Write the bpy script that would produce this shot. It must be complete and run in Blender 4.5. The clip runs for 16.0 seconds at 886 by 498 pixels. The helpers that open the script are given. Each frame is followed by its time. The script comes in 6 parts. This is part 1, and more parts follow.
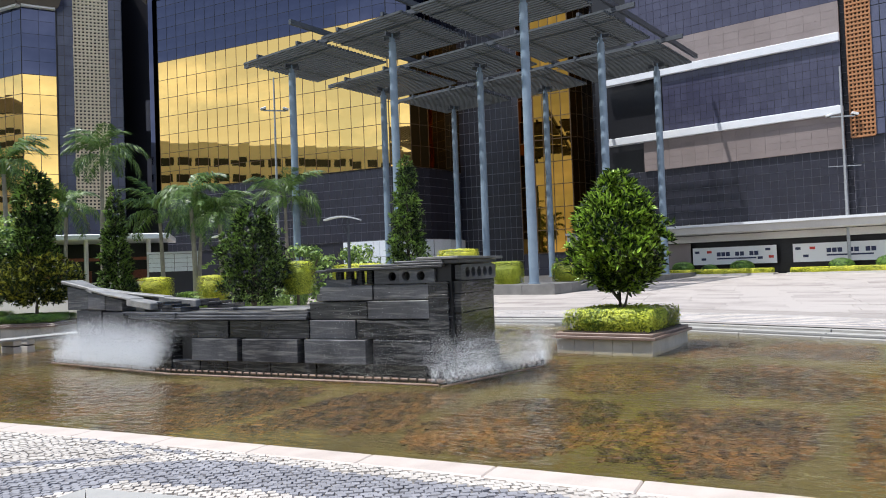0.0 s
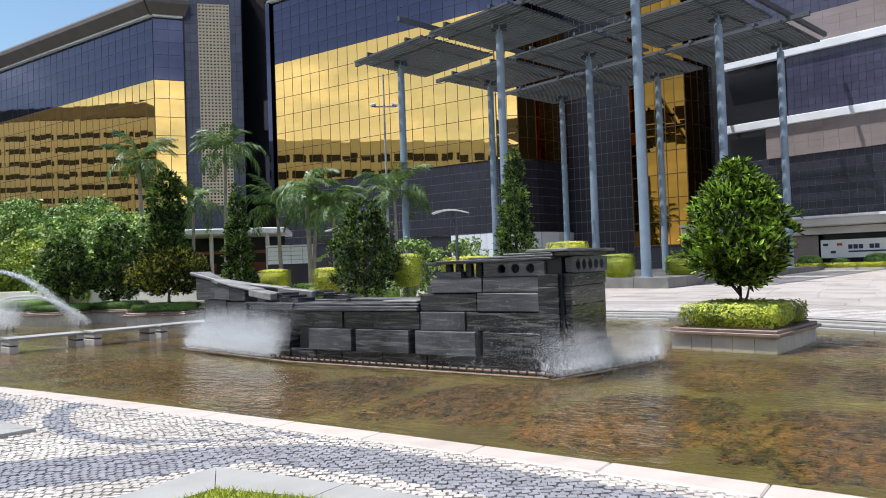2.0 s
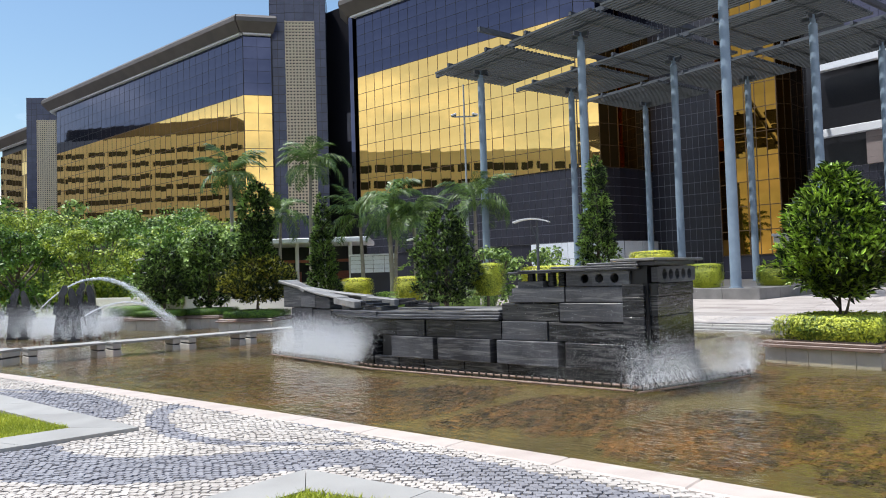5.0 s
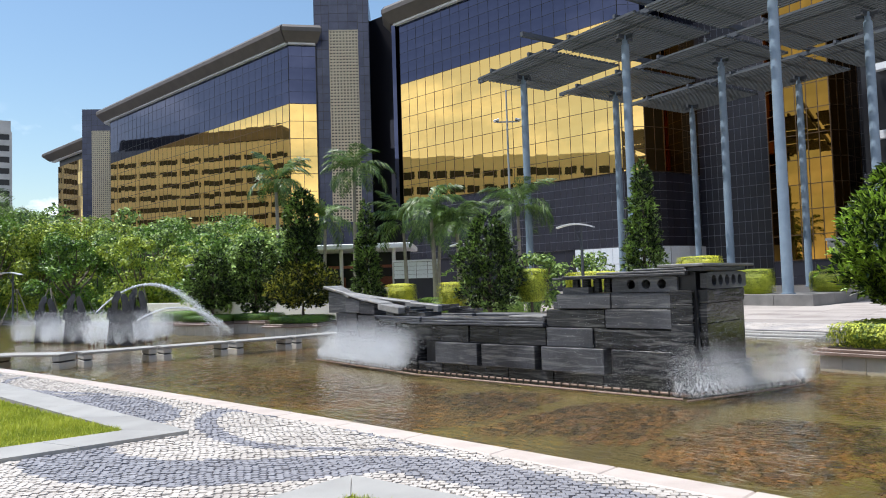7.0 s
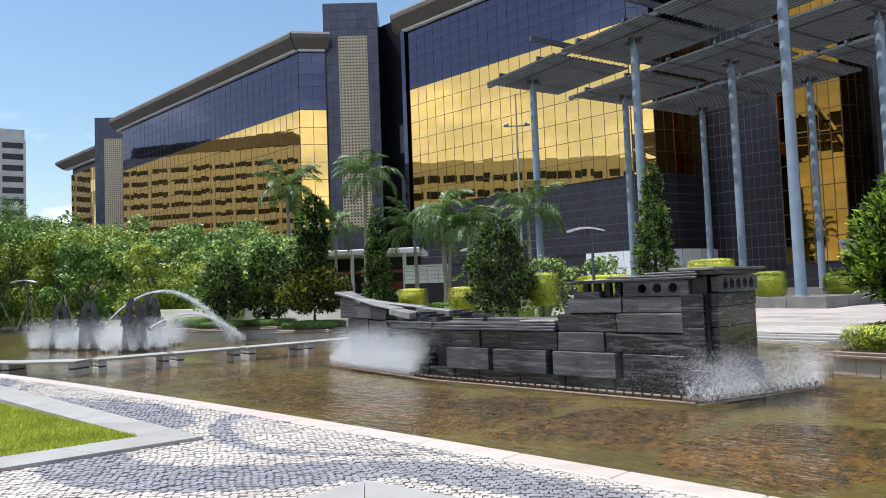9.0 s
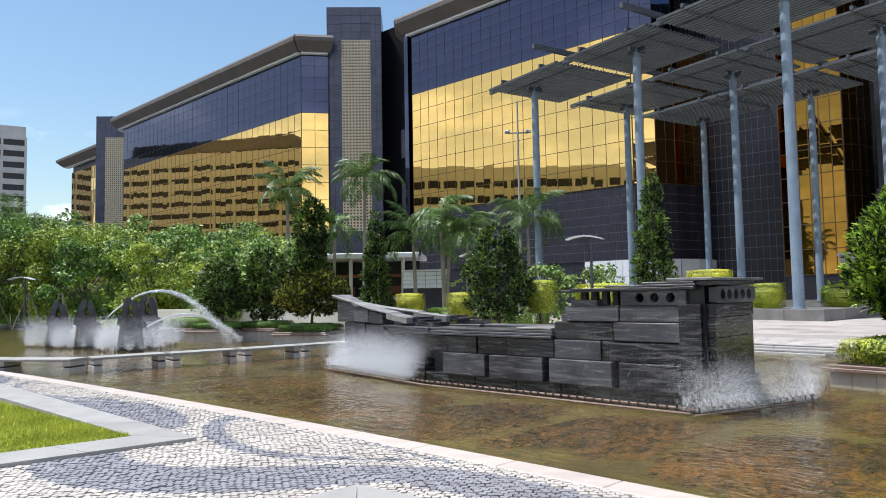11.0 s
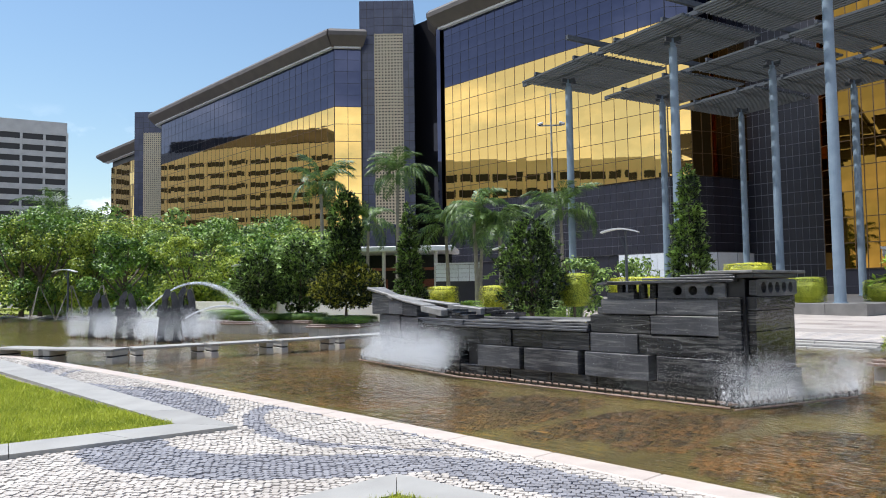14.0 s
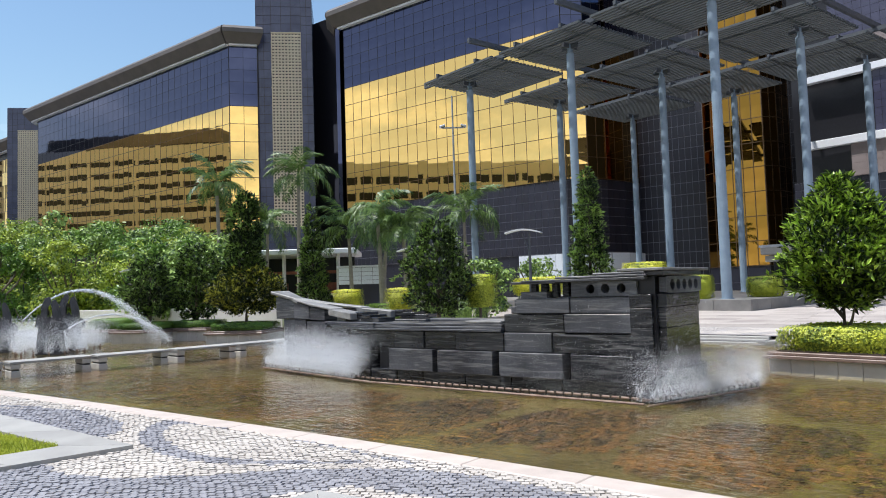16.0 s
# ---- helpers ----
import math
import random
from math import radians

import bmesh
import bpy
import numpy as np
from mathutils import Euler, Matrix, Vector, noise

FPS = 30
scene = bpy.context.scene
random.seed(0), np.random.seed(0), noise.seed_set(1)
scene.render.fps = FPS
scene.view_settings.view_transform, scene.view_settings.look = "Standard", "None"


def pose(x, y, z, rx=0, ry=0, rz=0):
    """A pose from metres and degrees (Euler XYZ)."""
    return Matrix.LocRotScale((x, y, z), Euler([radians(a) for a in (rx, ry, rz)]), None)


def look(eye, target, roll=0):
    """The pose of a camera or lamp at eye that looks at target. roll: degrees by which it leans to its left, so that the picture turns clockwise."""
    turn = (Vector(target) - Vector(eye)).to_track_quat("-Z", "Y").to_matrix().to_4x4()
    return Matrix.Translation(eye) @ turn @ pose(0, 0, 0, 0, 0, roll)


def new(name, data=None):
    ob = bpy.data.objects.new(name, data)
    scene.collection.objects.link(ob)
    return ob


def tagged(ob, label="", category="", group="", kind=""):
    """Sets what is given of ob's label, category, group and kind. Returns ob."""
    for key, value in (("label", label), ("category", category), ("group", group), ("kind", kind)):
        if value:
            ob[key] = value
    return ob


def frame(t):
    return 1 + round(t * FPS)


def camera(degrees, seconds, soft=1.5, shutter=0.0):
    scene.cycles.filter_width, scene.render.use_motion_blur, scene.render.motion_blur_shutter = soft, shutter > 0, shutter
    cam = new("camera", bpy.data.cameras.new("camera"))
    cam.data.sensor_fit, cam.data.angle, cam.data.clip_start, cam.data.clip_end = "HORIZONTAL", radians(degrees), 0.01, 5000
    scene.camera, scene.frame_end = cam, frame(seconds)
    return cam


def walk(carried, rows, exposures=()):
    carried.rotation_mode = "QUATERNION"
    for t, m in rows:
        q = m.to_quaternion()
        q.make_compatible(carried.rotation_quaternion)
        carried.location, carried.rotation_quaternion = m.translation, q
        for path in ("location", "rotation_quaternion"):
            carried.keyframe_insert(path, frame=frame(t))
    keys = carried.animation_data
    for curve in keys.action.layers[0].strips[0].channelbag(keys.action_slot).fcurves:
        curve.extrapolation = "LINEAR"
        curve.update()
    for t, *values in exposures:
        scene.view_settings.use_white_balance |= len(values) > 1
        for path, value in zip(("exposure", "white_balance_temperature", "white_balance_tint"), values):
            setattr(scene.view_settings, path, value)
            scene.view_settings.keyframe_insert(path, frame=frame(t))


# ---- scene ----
cam = camera(63.5, 16.0, 1.0)
PATH = [
    (0, pose(0.039, 0.067, 1.599, 91.55, 2.125, 24.947)),
    (0.5, pose(0.026, 0.059, 1.599, 91.272, 2.229, 27.291)),
    (1, pose(0.012, 0.061, 1.599, 91.156, 2.252, 29.227)),
    (1.5, pose(-0.004, 0.066, 1.595, 91.158, 2.143, 31.051)),
    (2, pose(-0.001, 0.062, 1.591, 91.298, 2.041, 33.491)),
    (2.5, pose(0.003, 0.054, 1.597, 91.4, 2.127, 34.665)),
    (3, pose(0.008, 0.042, 1.597, 91.676, 2.34, 35.673)),
    (3.5, pose(0.001, 0.043, 1.601, 91.926, 2.517, 36.523)),
    (4, pose(-0.004, 0.043, 1.599, 92.137, 2.488, 37.329)),
    (4.5, pose(0.003, 0.016, 1.597, 92.243, 2.19, 38.419)),
    (5, pose(-0.011, 0.008, 1.595, 92.232, 1.793, 39.837)),
    (7.5, pose(-0.034, 0.015, 1.603, 92.902, 2.014, 43.595)),
    (8, pose(-0.012, -0.009, 1.609, 93.009, 2.403, 43.611)),
    (8.5, pose(0.001, -0.012, 1.608, 93.157, 2.453, 43.773)),
    (9, pose(0, -0.026, 1.614, 93.177, 2.183, 44.129)),
    (11.5, pose(0.004, -0.009, 1.608, 93.749, 0.668, 44.048)),
    (12, pose(0.001, -0.05, 1.604, 93.823, 0.222, 44.352)),
    (12.5, pose(-0.007, -0.061, 1.605, 93.769, 0.108, 44.919)),
    (13, pose(0.003, -0.082, 1.605, 93.755, 0.416, 45.712)),
    (13.5, pose(-0.011, -0.062, 1.599, 93.447, 0.841, 46.539)),
    (14, pose(-0.03, -0.058, 1.593, 93.121, 0.864, 46.531)),
    (14.5, pose(-0.12, 0.011, 1.591, 92.735, 1.027, 46.305)),
    (15, pose(-0.217, 0.088, 1.597, 92.844, 1.152, 45.109)),
    (15.5, pose(-0.317, 0.104, 1.591, 92.874, 1.405, 41.816)),
    (16, pose(-0.413, 0.061, 1.576, 93.162, 1.831, 38.599)),
]
walk(cam, PATH, [(0.0, 0.40, 6150, 10), (16.0, 0.40, 6150, 10)])

# ---- world, sun ----
SUN_DIR = Vector((-0.27, -0.25, 0.93)).normalized()
world = bpy.data.worlds.new("sky")
scene.world = world
world.use_nodes = True
wn, wl = world.node_tree.nodes, world.node_tree.links
wn.clear()
sky = wn.new("ShaderNodeTexSky")
sky.sky_type = "NISHITA"
sky.sun_disc = False
sky.sun_elevation = math.asin(SUN_DIR.z)
sky.sun_rotation = math.atan2(SUN_DIR.x, SUN_DIR.y)
sky.air_density, sky.dust_density, sky.ozone_density = 1.5, 0.05, 3.0
tc = wn.new("ShaderNodeTexCoord")
sep = wn.new("ShaderNodeSeparateXYZ")
wl.new(tc.outputs["Generated"], sep.inputs[0])


def sky_range(socket, a, b, c, d):
    """Map a value from a..b to c..d, clamped."""
    r = wn.new("ShaderNodeMapRange")
    r.inputs["From Min"].default_value, r.inputs["From Max"].default_value = a, b
    r.inputs["To Min"].default_value, r.inputs["To Max"].default_value = c, d
    wl.new(socket, r.inputs["Value"])
    return r.outputs["Result"]


def sky_clouds(under, scale, lo, hi, stretch, color, *masks):
    """Clouds from stretched noise, thinned by the masks, over a colour."""
    mp = wn.new("ShaderNodeMapping")
    mp.inputs["Scale"].default_value = (1.0, 1.0, stretch)
    cn = wn.new("ShaderNodeTexNoise")
    cn.inputs["Scale"].default_value, cn.inputs["Detail"].default_value, cn.inputs["Roughness"].default_value = scale, 9.0, 0.56
    wl.new(tc.outputs["Generated"], mp.inputs["Vector"])
    wl.new(mp.outputs["Vector"], cn.inputs["Vector"])
    fac = sky_range(cn.outputs["Fac"], lo, hi, 0.0, 1.0)
    for k in masks:
        mul = wn.new("ShaderNodeMath")
        mul.operation = "MULTIPLY"
        wl.new(fac, mul.inputs[0])
        wl.new(k, mul.inputs[1])
        fac = mul.outputs[0]
    mix = wn.new("ShaderNodeMixRGB")
    mix.inputs["Color2"].default_value = (*color, 1)
    wl.new(fac, mix.inputs["Fac"])
    wl.new(under, mix.inputs["Color1"])
    return mix.outputs["Color"]


# small heaped clouds near the horizon, and a hazy bright cloud field to the south
heaps = sky_clouds(sky.outputs["Color"], 4.6, 0.48, 0.55, 1.9, (11.0, 11.2, 11.6), sky_range(sep.outputs["Z"], 0.12, 0.23, 1.0, 0.0))
south_side = sky_range(sep.outputs["Y"], -0.15, 0.06, 1.0, 0.0)
veil = sky_clouds(heaps, 1.2, -0.6, 0.9, 1.6, (5.6, 5.8, 6.1), south_side, sky_range(sep.outputs["Z"], 0.40, 0.72, 1.0, 0.0))
south = sky_clouds(veil, 3.6, 0.46, 0.62, 1.7, (10.0, 10.0, 10.1), south_side, sky_range(sep.outputs["Z"], 0.40, 0.72, 1.0, 0.0))
bg = wn.new("ShaderNodeBackground")
bg.inputs["Strength"].default_value = 0.105
wo = wn.new("ShaderNodeOutputWorld")
wl.new(south, bg.inputs["Color"])
wl.new(bg.outputs["Background"], wo.inputs["Surface"])
sun_data = bpy.data.lights.new("sun", "SUN")
sun_data.energy, sun_data.angle, sun_data.color = 5.0, radians(0.55), (1.0, 0.95, 0.87)
sun = new("sun", sun_data)
sun.matrix_world = look(SUN_DIR * 100, (0, 0, 0))


# ---- materials ----
def mat(name, color, color2=None, rough=0.6, metal=0.0, scale=8.0, fine=80.0, bump=0.15, vary=0.0, spec=0.5, dist=0.01, coords="Object", solo=1.0):
    """A principled surface that varies between two colours at two scales, with fine relief; vary: change from object to object."""
    m = bpy.data.materials.new(name)
    m.use_nodes = True
    n, l = m.node_tree.nodes, m.node_tree.links
    b = n["Principled BSDF"]
    b.inputs["Roughness"].default_value, b.inputs["Metallic"].default_value = rough, metal
    b.inputs["Specular IOR Level"].default_value = spec
    color2 = color2 or tuple(c * 0.72 for c in color)
    t = n.new("ShaderNodeTexCoord")
    a = n.new("ShaderNodeTexNoise")
    a.inputs["Scale"].default_value, a.inputs["Detail"].default_value = scale, 6.0
    f = n.new("ShaderNodeTexNoise")
    f.inputs["Scale"].default_value, f.inputs["Detail"].default_value = fine, 4.0
    l.new(t.outputs[coords], a.inputs["Vector"])
    l.new(t.outputs[coords], f.inputs["Vector"])
    add = n.new("ShaderNodeMath")
    add.operation = "MULTIPLY_ADD"
    add.inputs[1].default_value = 0.45
    l.new(f.outputs["Fac"], add.inputs[0])
    l.new(a.outputs["Fac"], add.inputs[2])
    last = add.outputs[0]
    if vary:
        oi = n.new("ShaderNodeObjectInfo")
        ge = n.new("ShaderNodeNewGeometry")
        s = n.new("ShaderNodeMath")
        s.operation = "ADD"
        lone = n.new("ShaderNodeMath")
        lone.operation = "MULTIPLY_ADD"
        lone.inputs[1].default_value, lone.inputs[2].default_value = solo, (1 - solo) * 0.5
        l.new(oi.outputs["Random"], lone.inputs[0])
        l.new(lone.outputs[0], s.inputs[0])
        l.new(ge.outputs["Random Per Island"], s.inputs[1])
        s2 = n.new("ShaderNodeMath")
        s2.operation = "MULTIPLY_ADD"
        s2.inputs[1].default_value = vary
        l.new(s.outputs[0], s2.inputs[0])
        l.new(last, s2.inputs[2])
        s3 = n.new("ShaderNodeMath")
        s3.operation = "SUBTRACT"
        s3.inputs[1].default_value = vary
        l.new(s2.outputs[0], s3.inputs[0])
        last = s3.outputs[0]
    r = n.new("ShaderNodeValToRGB")
    r.color_ramp.elements[0].position, r.color_ramp.elements[1].position = 0.52, 0.94
    r.color_ramp.elements[0].color, r.color_ramp.elements[1].color = (*color2, 1), (*color, 1)
    l.new(last, r.inputs["Fac"])
    l.new(r.outputs["Color"], b.inputs["Base Color"])
    if bump:
        bp = n.new("ShaderNodeBump")
        bp.inputs["Strength"].default_value, bp.inputs["Distance"].default_value = bump, dist
        l.new(f.outputs["Fac"], bp.inputs["Height"])
        l.new(bp.outputs["Normal"], b.inputs["Normal"])
    return m


def node_of(m, kind):
    return [n for n in m.node_tree.nodes if n.bl_idname == kind]


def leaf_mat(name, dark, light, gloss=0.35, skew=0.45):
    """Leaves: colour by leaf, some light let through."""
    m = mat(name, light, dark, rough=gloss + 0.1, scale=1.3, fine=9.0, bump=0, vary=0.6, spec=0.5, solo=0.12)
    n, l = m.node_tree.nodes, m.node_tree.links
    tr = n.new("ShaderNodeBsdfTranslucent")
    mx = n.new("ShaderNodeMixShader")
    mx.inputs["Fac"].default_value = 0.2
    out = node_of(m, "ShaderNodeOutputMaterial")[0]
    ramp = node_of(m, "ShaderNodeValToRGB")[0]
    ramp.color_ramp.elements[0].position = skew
    l.new(ramp.outputs["Color"], tr.inputs["Color"])
    l.new(n["Principled BSDF"].outputs[0], mx.inputs[1])
    l.new(tr.outputs[0], mx.inputs[2])
    l.new(mx.outputs[0], out.inputs["Surface"])
    return m


M = {}
M["gold"] = mat("gold_glass", (1.0, 0.68, 0.23), (0.96, 0.63, 0.20), rough=0.015, metal=1.0, scale=0.35, fine=1.2, bump=0.012, dist=0.05)
# amber bay glass; also gold dimmed for the turned corner facets
M["amber"] = mat("amber_and_dim_gold_glass", (0.38, 0.205, 0.036), (0.30, 0.155, 0.026), rough=0.02, metal=1.0, scale=0.4, fine=1.4, bump=0.015, dist=0.05)
M["blue"] = mat("dark_blue_glass", (0.080, 0.092, 0.155), (0.064, 0.074, 0.128), rough=0.03, metal=1.0, scale=0.4, fine=1.5, bump=0.012, dist=0.05)
M["dark_tile"] = mat("dark_granite_cladding", (0.021, 0.022, 0.036), (0.012, 0.012, 0.021), rough=0.40, scale=0.7, fine=30, bump=0.05, vary=0.2)
M["joint"] = mat("pale_joint", (0.30, 0.30, 0.34), (0.22, 0.22, 0.25), rough=0.7)
M["mullion"] = mat("brown_mullion", (0.16, 0.10, 0.05), (0.09, 0.055, 0.03), rough=0.4, metal=0.6)
M["tan_panel"] = mat("tan_cladding", (0.25, 0.21, 0.205), (0.20, 0.165, 0.16), rough=0.45, scale=0.5, fine=20, bump=0.05, vary=0.15)
M["violet_tile"] = mat("grey_violet_cladding", (0.066, 0.067, 0.112), (0.046, 0.047, 0.082), rough=0.26, scale=0.6, fine=20, bump=0.04, vary=0.25)
M["white_band"] = mat("white_painted_band", (0.72, 0.74, 0.78), (0.62, 0.64, 0.68), rough=0.5, scale=0.7, fine=15, bump=0.04)
M["roof_metal"] = mat("brown_grey_roof_fascia", (0.115, 0.098, 0.09), (0.075, 0.066, 0.062), rough=0.5, scale=0.6)
# near-black: paints the shade of recesses, slots and cores; also dark joints
M["void"] = mat("dark_joint_and_recess_shade", (0.012, 0.012, 0.016), (0.006, 0.006, 0.009), rough=0.35)
M["grille"] = mat("cream_grille", (0.74, 0.65, 0.49), (0.62, 0.53, 0.38), rough=0.6)
M["grille_rust"] = mat("rust_brown_grille", (0.42, 0.20, 0.085), (0.30, 0.13, 0.05), rough=0.6)
M["white_tile"] = mat("white_tile", (0.70, 0.74, 0.80), (0.60, 0.64, 0.70), rough=0.35, vary=0.15)
M["steel"] = mat("blue_grey_painted_steel", (0.23, 0.30, 0.38), (0.17, 0.23, 0.30), rough=0.42, scale=2, fine=40, bump=0.03)
M["steel_dark"] = mat("dark_painted_steel", (0.075, 0.085, 0.10), (0.05, 0.055, 0.065), rough=0.5)
M["slat"] = mat("grey_aluminium_slat", (0.10, 0.108, 0.112), (0.066, 0.073, 0.078), rough=0.45, metal=0.3, vary=0.2)
M["galv"] = mat("galvanised_pole", (0.42, 0.44, 0.46), (0.32, 0.34, 0.36), rough=0.45, metal=0.4)


def granite_mat(name, color, color2, rough, vein):
    """Dark granite with pale horizontal streaks."""
    m = mat(name, color, color2, rough=rough, scale=1.1, fine=38, bump=0.35, vary=0.28)
    n, l = m.node_tree.nodes, m.node_tree.links
    t = n.new("ShaderNodeTexCoord")
    mapping = n.new("ShaderNodeMapping")
    mapping.inputs["Scale"].default_value = (1.1, 1.1, 12.0)
    mapping.inputs["Rotation"].default_value = (0.0, 0.12, 0.0)
    a = n.new("ShaderNodeTexNoise")
    a.inputs["Scale"].default_value, a.inputs["Detail"].default_value, a.inputs["Distortion"].default_value = 1.3, 8.0, 1.2
    r = n.new("ShaderNodeValToRGB")
    r.color_ramp.elements[0].position, r.color_ramp.elements[1].position = 0.50, 0.76
    r.color_ramp.elements[0].color, r.color_ramp.elements[1].color = (0, 0, 0, 1), (vein, vein, vein, 1)
    mix = n.new("ShaderNodeMixRGB")
    mix.inputs["Color2"].default_value = (0.30, 0.295, 0.29, 1)
    base = node_of(m, "ShaderNodeValToRGB")[0]
    l.new(t.outputs["Object"], mapping.inputs["Vector"])
    l.new(mapping.outputs["Vector"], a.inputs["Vector"])
    l.new(a.outputs["Fac"], r.inputs["Fac"])
    l.new(r.outputs["Color"], mix.inputs["Fac"])
    l.new(base.outputs["Color"], mix.inputs["Color1"])
    l.new(mix.outputs["Color"], n["Principled BSDF"].inputs["Base Color"])
    return m


M["ship"] = granite_mat("wet_black_granite", (0.026, 0.027, 0.032), (0.004, 0.004, 0.006), 0.20, 0.42)
M["ship_top"] = mat("worn_grey_granite_slab", (0.27, 0.265, 0.26), (0.10, 0.098, 0.096), rough=0.5, scale=3, fine=50, bump=0.25, vary=0.2)
M["ship_pale"] = granite_mat("weathered_dark_granite", (0.092, 0.095, 0.108), (0.017, 0.017, 0.022), 0.34, 0.55)
M["granite"] = mat("pale_granite", (0.55, 0.52, 0.48), (0.42, 0.40, 0.37), rough=0.55, scale=3, fine=120, bump=0.12, vary=0.2)
M["pink_granite"] = mat("pink_granite_curb", (0.54, 0.465, 0.415), (0.43, 0.365, 0.325), rough=0.5, scale=3, fine=120, bump=0.12, vary=0.2)
M["brown_granite"] = mat("brown_granite_cap", (0.24, 0.17, 0.14), (0.16, 0.11, 0.09), rough=0.4, scale=3, fine=120, bump=0.1, vary=0.15)
M["grey_slab"] = mat("grey_stone_border", (0.36, 0.35, 0.33), (0.28, 0.27, 0.255), rough=0.6, scale=2, fine=100, bump=0.15, vary=0.2)
M["cobble_white"] = mat("cream_limestone_sett", (0.52, 0.475, 0.43), (0.38, 0.34, 0.305), rough=0.6, scale=1.2, fine=60, bump=0.3, vary=0.3)
M["cobble_dark"] = mat("blue_grey_basalt_sett", (0.315, 0.307, 0.328), (0.21, 0.204, 0.22), rough=0.5, scale=1.2, fine=60, bump=0.3, vary=0.3)
M["cobble_far"] = mat("cream_and_grey_sett_waves", (0.62, 0.56, 0.50), (0.40, 0.36, 0.33), rough=0.6, scale=0.8, fine=5, bump=0.2, vary=0.4)
M["mortar"] = mat("sandy_joint_bed", (0.27, 0.245, 0.22), (0.18, 0.163, 0.147), rough=0.9, scale=4, fine=90, bump=0.3)
M["plaza"] = mat("pale_pink_granite_paving", (0.43, 0.39, 0.365), (0.27, 0.235, 0.22), rough=0.6, scale=0.7, fine=40, bump=0.1, vary=0.5)
M["plaza_bed"] = mat("paving_joint", (0.34, 0.31, 0.29), (0.27, 0.24, 0.22), rough=0.8)
M["asphalt"] = mat("ground_far", (0.16, 0.155, 0.15), (0.10, 0.10, 0.095), rough=0.8, scale=0.2, fine=6)
M["grass"] = mat("lawn_soil", (0.26, 0.30, 0.05), (0.17, 0.20, 0.03), rough=0.8, scale=1.5, fine=60, bump=0.4)
# granite darkened to paint in the canopy's shadow over the podium deck
M["podium_stone"] = mat("grey_podium_granite_shade_toned", (0.20, 0.195, 0.19), (0.13, 0.127, 0.125), rough=0.55, scale=2, fine=80, bump=0.12, vary=0.2)
M["soil"] = mat("dark_soil", (0.06, 0.045, 0.03), (0.03, 0.022, 0.015), rough=0.9, fine=40, bump=0.5)
M["bark"] = mat("grey_brown_bark", (0.16, 0.13, 0.10), (0.07, 0.055, 0.04), rough=0.85, scale=5, fine=40, bump=0.6, dist=0.02)
M["palm_bark"] = mat("grey_palm_trunk", (0.30, 0.27, 0.23), (0.19, 0.17, 0.145), rough=0.8, scale=4, fine=30, bump=0.5, dist=0.02)
# near-black end of the range paints the shade gaps inside clipped crowns
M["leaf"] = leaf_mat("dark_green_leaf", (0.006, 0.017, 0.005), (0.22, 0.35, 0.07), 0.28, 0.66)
M["leaf_bright"] = leaf_mat("bright_green_leaf", (0.025, 0.07, 0.012), (0.19, 0.34, 0.045))
M["leaf_yellow"] = leaf_mat("yellow_green_leaf", (0.15, 0.20, 0.012), (0.74, 0.73, 0.07), 0.45)
M["leaf_lime"] = leaf_mat("lime_green_leaf", (0.08, 0.14, 0.01), (0.58, 0.62, 0.06), 0.45)
# dark tone again near black, crown shade put into the leaf colour
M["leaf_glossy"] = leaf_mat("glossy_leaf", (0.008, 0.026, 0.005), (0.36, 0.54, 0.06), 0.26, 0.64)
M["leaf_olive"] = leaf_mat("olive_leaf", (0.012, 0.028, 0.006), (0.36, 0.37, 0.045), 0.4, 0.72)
M["leaf_tree"] = leaf_mat("mid_green_leaf", (0.028, 0.075, 0.022), (0.33, 0.47, 0.11), 0.4)
M["leaf_spring"] = leaf_mat("yellow_green_spring_leaf", (0.05, 0.11, 0.016), (0.46, 0.55, 0.07), 0.4)
M["leaf_palm"] = leaf_mat("palm_frond", (0.022, 0.06, 0.018), (0.17, 0.27, 0.06), 0.35)
M["grass_blade"] = leaf_mat("grass_blade", (0.24, 0.30, 0.025), (0.52, 0.55, 0.065), 0.6)

M["drop"] = mat("water_drop", (0.92, 0.94, 0.97), (0.85, 0.88, 0.92), rough=0.3, bump=0)
M["nozzle"] = mat("rusty_pipe", (0.36, 0.27, 0.22), (0.17, 0.11, 0.085), rough=0.6, metal=0.4, scale=6)
M["nozzle_dark"] = mat("dark_bronze_nozzle", (0.07, 0.065, 0.06), (0.04, 0.035, 0.03), rough=0.45, metal=0.7)
M["statue"] = mat("dark_wet_stone_sculpture", (0.085, 0.085, 0.10), (0.02, 0.02, 0.026), rough=0.3, scale=2.5, fine=30, bump=0.4, dist=0.03)
M["concrete"] = mat("pale_concrete", (0.60, 0.58, 0.55), (0.48, 0.46, 0.44), rough=0.7, scale=0.4, fine=10)
M["beige"] = mat("beige_render", (0.84, 0.76, 0.64), (0.75, 0.67, 0.55), rough=0.7, scale=0.3, fine=6)
M["window_dark"] = mat("dark_window_glass", (0.03, 0.035, 0.045), (0.02, 0.022, 0.03), rough=0.08)
M["banner"] = mat("white_banner_cloth", (0.78, 0.80, 0.82), (0.70, 0.72, 0.74), rough=0.6, scale=0.6)
M["ink"] = mat("dark_blue_print", (0.03, 0.04, 0.10), (0.02, 0.03, 0.08), rough=0.6)
M["red"] = mat("red_print", (0.55, 0.05, 0.04), (0.45, 0.04, 0.03), rough=0.6)
